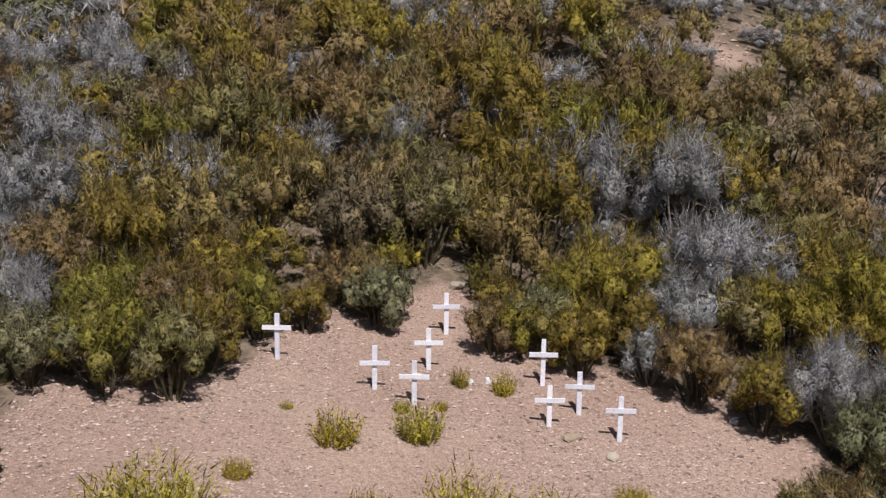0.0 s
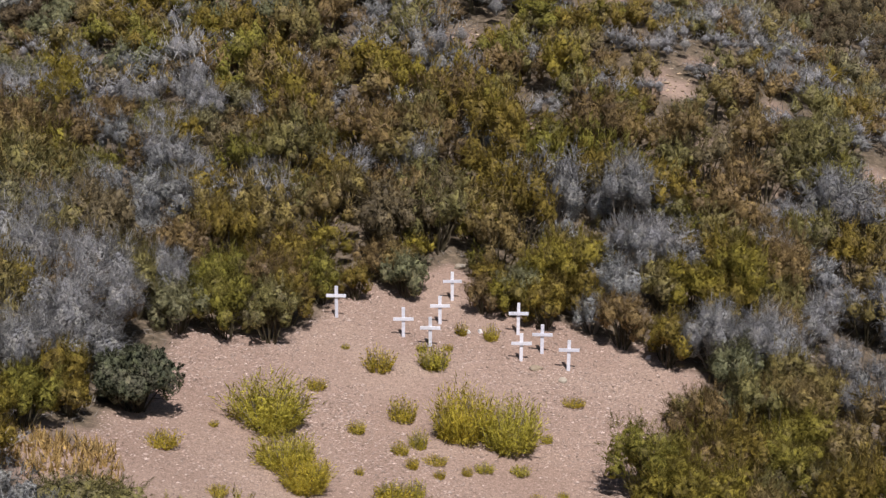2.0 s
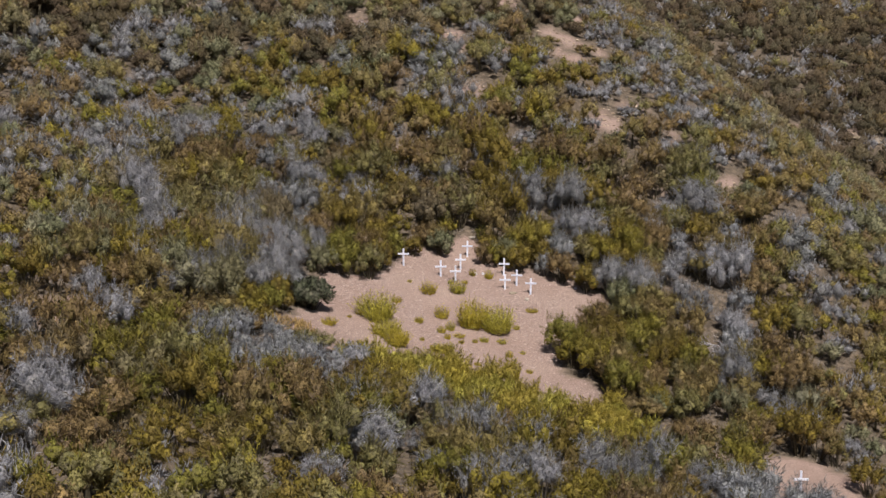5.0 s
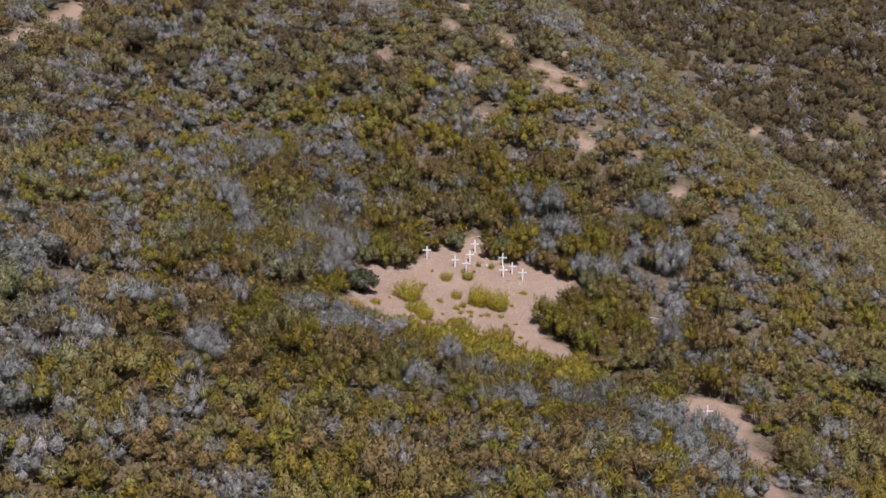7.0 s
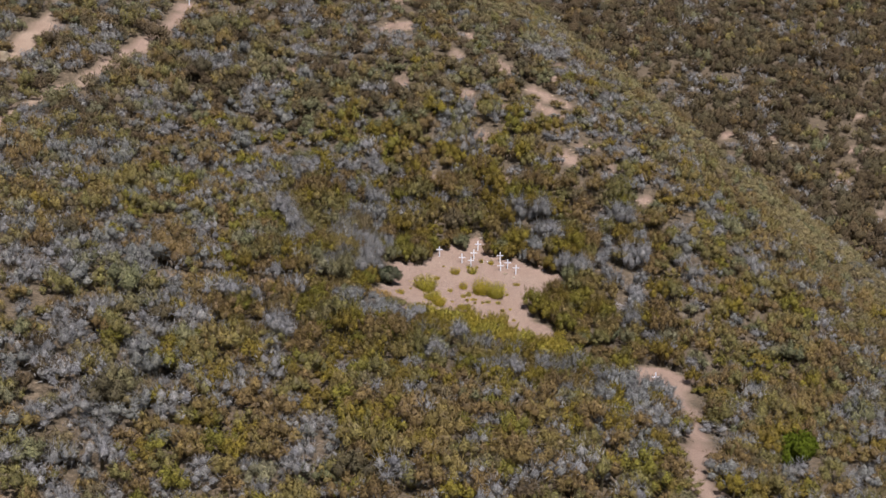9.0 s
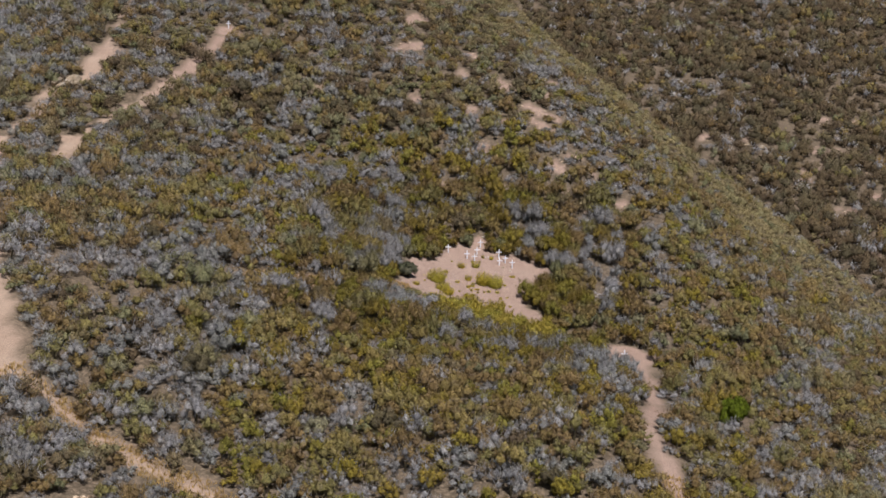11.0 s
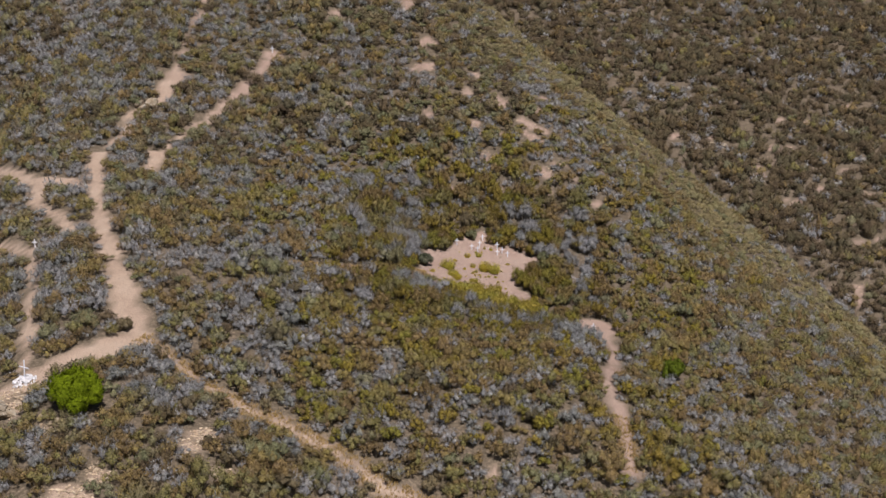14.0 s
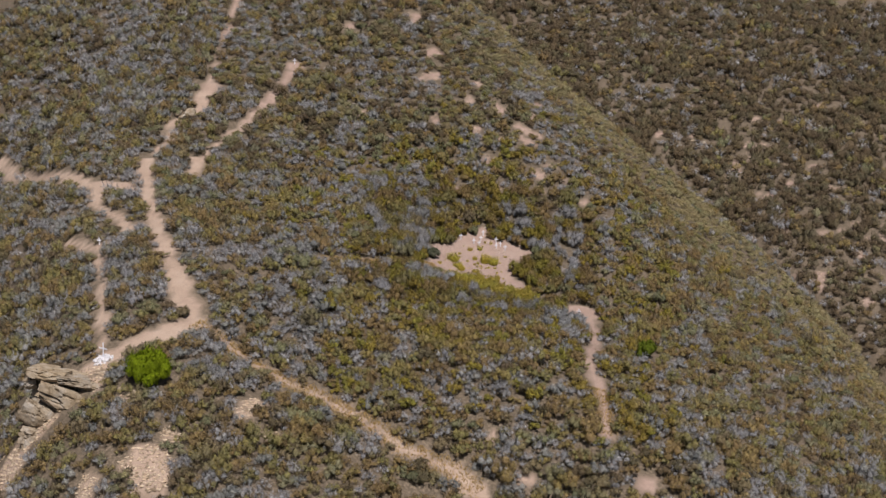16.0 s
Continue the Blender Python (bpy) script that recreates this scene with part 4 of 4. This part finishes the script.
def dead_bush(x, y, s, seed):
    """A fallen-open dead shrub: bare forking branches and a tangle of bleached twigs."""
    r = np.random.default_rng(seed)
    thick, thin = [], []
    for n in range(16):
        turn = 2.4 * n + r.uniform(-0.4, 0.4)
        foot = np.array([math.cos(turn) * 0.08, math.sin(turn) * 0.08, -0.1])
        knee = np.array([math.cos(turn) * 0.4, math.sin(turn) * 0.4, r.uniform(0.15, 0.42)]) + r.normal(size=3) * 0.06
        end = knee + np.array([math.cos(turn) * 0.5, math.sin(turn) * 0.5, r.uniform(-0.12, 0.3)]) + r.normal(size=3) * 0.12
        thick += [rod(foot, knee, 0.03, 0.02), rod(knee, end, 0.02, 0.009)]
        for _ in range(7):
            a = knee + (end - knee) * r.uniform(0, 1)
            b = a + unit(end - knee + r.normal(size=3) * 0.5) * r.uniform(0.15, 0.4)
            thin.append(rod(a, b, 0.011, 0.005, 3))
            for _ in range(2):
                thin.append(rod(b, b + unit(b - a + r.normal(size=3) * 0.25) * r.uniform(0.08, 0.2), 0.007, 0.003, 3))
    ob = new("dead_bush")
    part("wood", mesh_from("wood", *joined(thick), [BLEACHED]), ob)
    part("crown", mesh_from("crown", *joined(thin), [BLEACHED]), ob)
    ob.matrix_world = pose(x, y, float(land_z(x, y)), 0, 0, seed * 47) @ Matrix.Diagonal((s * 1.15, s * 1.15, s, 1))
    tagged(ob, "bleached leafless dead bush among living shrubs", "bush", "dead bushes")


for n, (x, y, s) in enumerate(DEAD):
    dead_bush(x, y, s, 70 + n)


# ---- crosses ----
def beam_mesh(name, w, d, l, leaf, seed, along_x=False):
    """A sawn board with softened edges, slightly out of true."""
    r = np.random.default_rng(seed)
    bm = bmesh.new()
    bmesh.ops.create_cube(bm, size=1)
    for v in bm.verts:
        v.co = Vector((v.co.x * (l if along_x else w), v.co.y * d, v.co.z * (w if along_x else l))) + Vector(r.normal(size=3) * 0.002)
    bmesh.ops.bevel(bm, geom=bm.edges[:], offset=0.004, segments=2, affect='EDGES')
    me = bpy.data.meshes.new(name)
    bm.to_mesh(me)
    bm.free()
    me.materials.append(leaf)
    return me


def grave_cross(n, x, y, h, arm, wide, turn=0.0, lean=0.0, tip=0.0, bar_at=0.655, label="white-painted wooden cross standing in bare stony soil", group="grave crosses"):
    base = new("cross")
    base.matrix_world = pose(x, y, float(land_z(x, y)), tip, lean, turn)
    post = part("upright", beam_mesh("upright", wide, 0.045, h + 0.25, PAINT, n), base)
    post.location = (0, 0, (h - 0.25) / 2)
    bar = part("crossbar", beam_mesh("crossbar", wide, 0.032, arm, PAINT, n + 50, True), base)
    bar.location = (0, -0.037, h * bar_at)
    return tagged(base, label, "cross", group)


for n, (x, y, h, lean, bar_at) in enumerate(GRAVES):
    grave_cross(n, x, y, h, 0.54, 0.088, turn=(-3, 2, 1, -2, 3, 0, 2, -1, 1)[n], lean=lean, bar_at=bar_at)
grave_cross(20, 12.8, -14.4, 0.95, 0.55, 0.09, 4, label="white-painted wooden cross at the head of a footpath")
grave_cross(21, -46.6, -20.5, 0.95, 0.6, 0.1, -6, label="white-painted wooden cross where a footpath ends")
grave_cross(22, -30.7, 41.2, 0.95, 0.6, 0.1, 3, label="white-painted wooden cross high on the slope")
grave_cross(23, -38.9, -47.2, 1.85, 1.05, 0.11, -24, 3.5, label="tall white cross rising from a heap of white stones", group="memorial")


# ---- stones ----
def stone_mesh(name, seed, leaf, cuts=2, rough=0.22, flat=1.0):
    """An angular stone: a rounded block broken by a few flat faces."""
    r = np.random.default_rng(seed)
    bm = bmesh.new()
    bmesh.ops.create_icosphere(bm, subdivisions=cuts, radius=1)
    planes = [(Vector(unit(r.normal(size=3))), r.uniform(0.45, 0.8)) for _ in range(9)]
    shift = Vector(r.uniform(-50, 50, 3))
    for v in bm.verts:
        for nrm, d in planes:
            over = v.co.dot(nrm) - d
            if over > 0:
                v.co -= nrm * over
        v.co *= 1 + rough * (noise.noise(v.co * 1.9 + shift) + 0.4 * noise.noise(v.co * 5 + shift))
        v.co.z *= flat
    me = bpy.data.meshes.new(name)
    bm.to_mesh(me)
    bm.free()
    me.materials.append(leaf)
    return me


def block_mesh(name, seed):
    """A block of jointed rock about 1 m across, broken into angular steps with open cracks."""
    r = np.random.default_rng(seed)
    bm = bmesh.new()
    bmesh.ops.create_cube(bm, size=1)
    bmesh.ops.subdivide_edges(bm, edges=bm.edges[:], cuts=17, use_grid_fill=True)
    planes = [(Vector(unit(r.normal(size=3))), r.uniform(0.42, 0.6)) for _ in range(9)]
    shift = Vector(r.uniform(-50, 50, 3))
    for v in bm.verts:
        for nrm, d in planes:
            over = v.co.dot(nrm) - d
            if over > 0:
                v.co -= nrm * over
        far, cells = noise.voronoi(Vector((v.co.x * 1.5, v.co.y * 1.5, v.co.z * 2.4)) + shift)
        out = v.co.normalized()
        gap = far[1] - far[0]
        v.co += out * (0.13 * noise.noise(cells[0] * 3.3) - (0.15 * (1 - gap / 0.06) if gap < 0.06 else 0))
        v.co += Vector([noise.noise(v.co * 7 + shift * (k + 1)) for k in range(3)]) * 0.022
    me = bpy.data.meshes.new(name)
    bm.to_mesh(me)
    bm.free()
    me.materials.append(ROCK)
    return me


def stone(name, me, x, y, size, turn, label, category, group, sink=0.3, z=None, tip=0.0):
    ob = new(name, me)
    sx, sy, sz = size
    ob.matrix_world = pose(x, y, (float(land_z(x, y)) if z is None else z) + sz * (1 - sink) - sz * 0.5, tip, tip * 0.6, turn) @ Matrix.Diagonal((sx, sy, sz, 1))
    return tagged(ob, label, category, group)


def stones():
    pale = [stone_mesh("pale_stone", 300 + n, LIMED) for n in range(4)]
    for n, (x, y, s) in enumerate(((0.96, 2.45, 0.095), (1.31, 2.52, 0.095), (5.83, 2.08, 0.11))):
        stone("white_stone", pale[n], x, y, (s * 1.1, s, s), 40 * n, "small whitewashed stone lying in the clearing", "stone", "white stones")
    r = np.random.default_rng(5)
    for n in range(78):
        turn, far = r.uniform(0, 2 * np.pi), 1.05 * math.sqrt(r.uniform(0.02, 1))
        s = r.uniform(0.14, 0.26)
        x, y = -38.9 + math.cos(turn) * far, -47.3 + math.sin(turn) * far * 0.8
        stone("white_stone", pale[n % 4], x, y, (s, s * 0.8, s * 0.7), n * 50, "whitewashed stone in the heap round the tall cross", "stone", "white stone heap",
              z=float(land_z(x, y)) + max(0.0, 0.28 - 0.3 * far))
    brown = [stone_mesh("rock", 320 + n, ROCK) for n in range(5)]
    for n, (x, y, s) in enumerate(((2.75, 1.05, 0.17), (3.41, 0.62, 0.14), (6.62, 1.95, 0.16), (0.75, 6.0, 0.2), (1.0, 6.3, 0.16), (-37.2, -50.0, 0.55), (-36.2, -50.3, 0.5), (-34.6, -53.4, 0.6),
                                   (-35.6, -52.6, 0.45), (-43.4, 18.6, 1.1), (-45.1, 18.0, 1.1), (-44.2, 17.2, 0.9), (-58.3, 44.5, 0.9), (-57.0, 43.4, 0.6), (-49.8, 43.2, 0.8), (42.8, 78.6, 0.8), (43.6, 77.8, 0.7), (41.8, 78.2, 0.6))):
        stone("rock", brown[n % 5], x, y, (s * 1.3, s, s * 0.6), n * 63, "weathered brown rock lying on the slope", "rock", "loose rocks")
    big = [block_mesh("outcrop_block", 340 + n) for n in range(6)]
    # the crag: across, up from its middle, width, height, depth, tilt; slabs dip to the east along an open diagonal
    # crack, laid out to fit the camera's view
    for n, (across, up, wide, tall, deep, tilt, back) in enumerate((
            (-1.15, 2.95, 3.5, 1.15, 3.4, 7, 0.2), (1.35, 2.25, 3.2, 1.0, 3.2, 13, 0.5), (0.15, 0.85, 4.3, 2.2, 2.8, 25, 0.0), (-2.1, -0.75, 3.2, 2.5, 2.8, 31, -0.1),
            (-2.2, -2.95, 2.7, 2.5, 2.6, 8, -0.5), (-0.1, -2.5, 2.5, 1.6, 2.4, 26, -0.4), (1.75, -1.9, 2.9, 1.5, 2.6, 20, -0.2), (-2.75, 2.2, 1.2, 1.1, 2.2, -10, 0.3),
            # the 5.2 m wide block is a backing, added to keep the gaps dark
            (2.8, 0.2, 2.3, 1.3, 2.6, 16, 0.4), (3.1, 1.75, 2.4, 0.8, 2.8, 9, 0.9), (-0.4, 0.0, 5.2, 5.6, 2.4, 12, 2.1), (-2.6, -4.4, 1.8, 1.3, 2.0, -14, -0.6))):
        ob = new("outcrop_block", big[n % 6])
        ob.matrix_world = pose(-42.2 + across, -52.2 + 0.3 * up + back, -2.9 + up, -10, tilt, (n * 37) % 19 - 9) @ Matrix.Diagonal((wide * 1.06, deep, tall * 1.06, 1))
        tagged(ob, "big cracked tan block of a rock outcrop", "rock", "rock outcrop")

    def scattered(name, count, seed, label, leaf, lo, hi, inside):
        q = np.random.default_rng(seed)
        v0, f0 = lump(q, np.zeros(3), 1.0, False)
        pts = inside(q, count)
        x, y = pts[:, 0], pts[:, 1]
        s = lo + (hi - lo) * q.beta(1.1, 4, len(x))
        turn = q.uniform(0, 6.28, len(x))[:, None]
        shape = v0[None] * np.stack([s * q.uniform(0.8, 1.5, len(x)), s * q.uniform(0.6, 1.1, len(x)), s * q.uniform(0.22, 0.55, len(x))], -1)[:, None] * q.uniform(0.75, 1.2, (len(x), len(v0), 1))
        out = np.stack([shape[..., 0] * np.cos(turn) - shape[..., 1] * np.sin(turn) + x[:, None], shape[..., 0] * np.sin(turn) + shape[..., 1] * np.cos(turn) + y[:, None],
                        shape[..., 2] + (land_z(x, y) + s * 0.08)[:, None]], -1)
        tris = (f0[None] + (np.arange(len(x)) * len(v0))[:, None, None]).reshape(-1, 3)
        tagged(new(name, mesh_from(name, out.reshape(-1, 3), tris, [leaf])), label, "stones", kind="stuff")

    def in_clearing(q, count):
        p = np.stack([q.uniform(-7, 7.5, count), q.uniform(-11, 8, count)], 1)
        dense = value_noise(p[:, 0], p[:, 1], 2.2, 21) + 0.25 * (p[:, 0] < -1.5) * (p[:, 1] > -4)
        return p[(edge_distance(p[:, 0], p[:, 1]) < 0.15) & (q.uniform(size=count) < np.clip(dense * 1.3 - 0.3, 0.12, 1))]

    def in_scree(q, count):
        p = np.stack([q.uniform(-50, -20, count), q.uniform(-68, -48, count)], 1)
        return p[edge_distance(p[:, 0], p[:, 1]) < 0.3]

    def on_spots(q, count):
        p = np.stack([q.uniform(-25, 75, count), q.uniform(8, 100, count)], 1)
        return p[edge_distance(p[:, 0], p[:, 1]) < 0.3]
    scattered("gravel", 92000, 31, "broken tan stones strewn over the clearing", PEBBLE, 0.013, 0.075, in_clearing)
    scattered("scree", 22000, 32, "angular tan scree below the outcrop", ROCK_CHIPS, 0.05, 0.36, in_scree)
    scattered("slope_stones", 90000, 33, "loose stones in bare patches of the slope", ROCK_CHIPS, 0.03, 0.26, on_spots)


stones()


def dry_grass():
    """Straw-coloured grass along the lower path's edges."""
    q = np.random.default_rng(77)
    v, f, k = [], [], 0
    for half, *points in (PATHS[4], PATHS[10], PATHS[9][0:1] + PATHS[9][-3:]):
        for a, b in zip(points, points[1:]):
            n = int(60 * math.hypot(b[0] - a[0], b[1] - a[1]))
            s, off = q.uniform(0, 1, n), half * q.choice([-1, 1], n) + q.normal(size=n) * 0.35
            d = unit(np.array([b[0] - a[0], b[1] - a[1]], float))
            x, y = a[0] + (b[0] - a[0]) * s - d[1] * off, a[1] + (b[1] - a[1]) * s + d[0] * off
            roots = np.stack([x, y, land_z(x, y)], 1)
            for _ in range(4):
                w = unit(q.normal(size=(n, 3)) * 0.35 + (0, 0, 1))
                bv, bf = blades(q, roots + q.normal(size=(n, 3)) * (0.06, 0.06, 0), w, 0.3, 0.06)
                v.append(bv)
                f.append(bf + k)
                k += len(bv)
    tagged(new("dry_grass", mesh_from("dry_grass", np.concatenate(v), np.concatenate(f), [STRAW])), "straw-coloured dry grass along footpath edges", "grass", kind="stuff")



def fallen_twigs():
    """Dry twigs and low dead tufts on the ground between the shrubs near the clearing."""
    q = np.random.default_rng(91)
    x, y = q.uniform(-18, 20, 9000), q.uniform(-26, 22, 9000)
    keep = edge_distance(x, y) > 0.25
    x, y = np.repeat(x[keep], 5), np.repeat(y[keep], 5)
    n = len(x)
    x, y = x + q.normal(size=n) * 0.16, y + q.normal(size=n) * 0.16
    ways = unit(q.normal(size=(n, 3)) * (1, 1, 0.35) + (0, 0, 0.45))
    v, f = blades(q, np.stack([x, y, land_z(x, y) + 0.01], 1), ways, 0.24, 0.035)
    tagged(new("fallen_twigs", mesh_from("fallen_twigs", v, f, [STEM])), "dry grey-brown twigs and litter lying between shrubs", "twigs", kind="stuff")


dry_grass()
fallen_twigs()
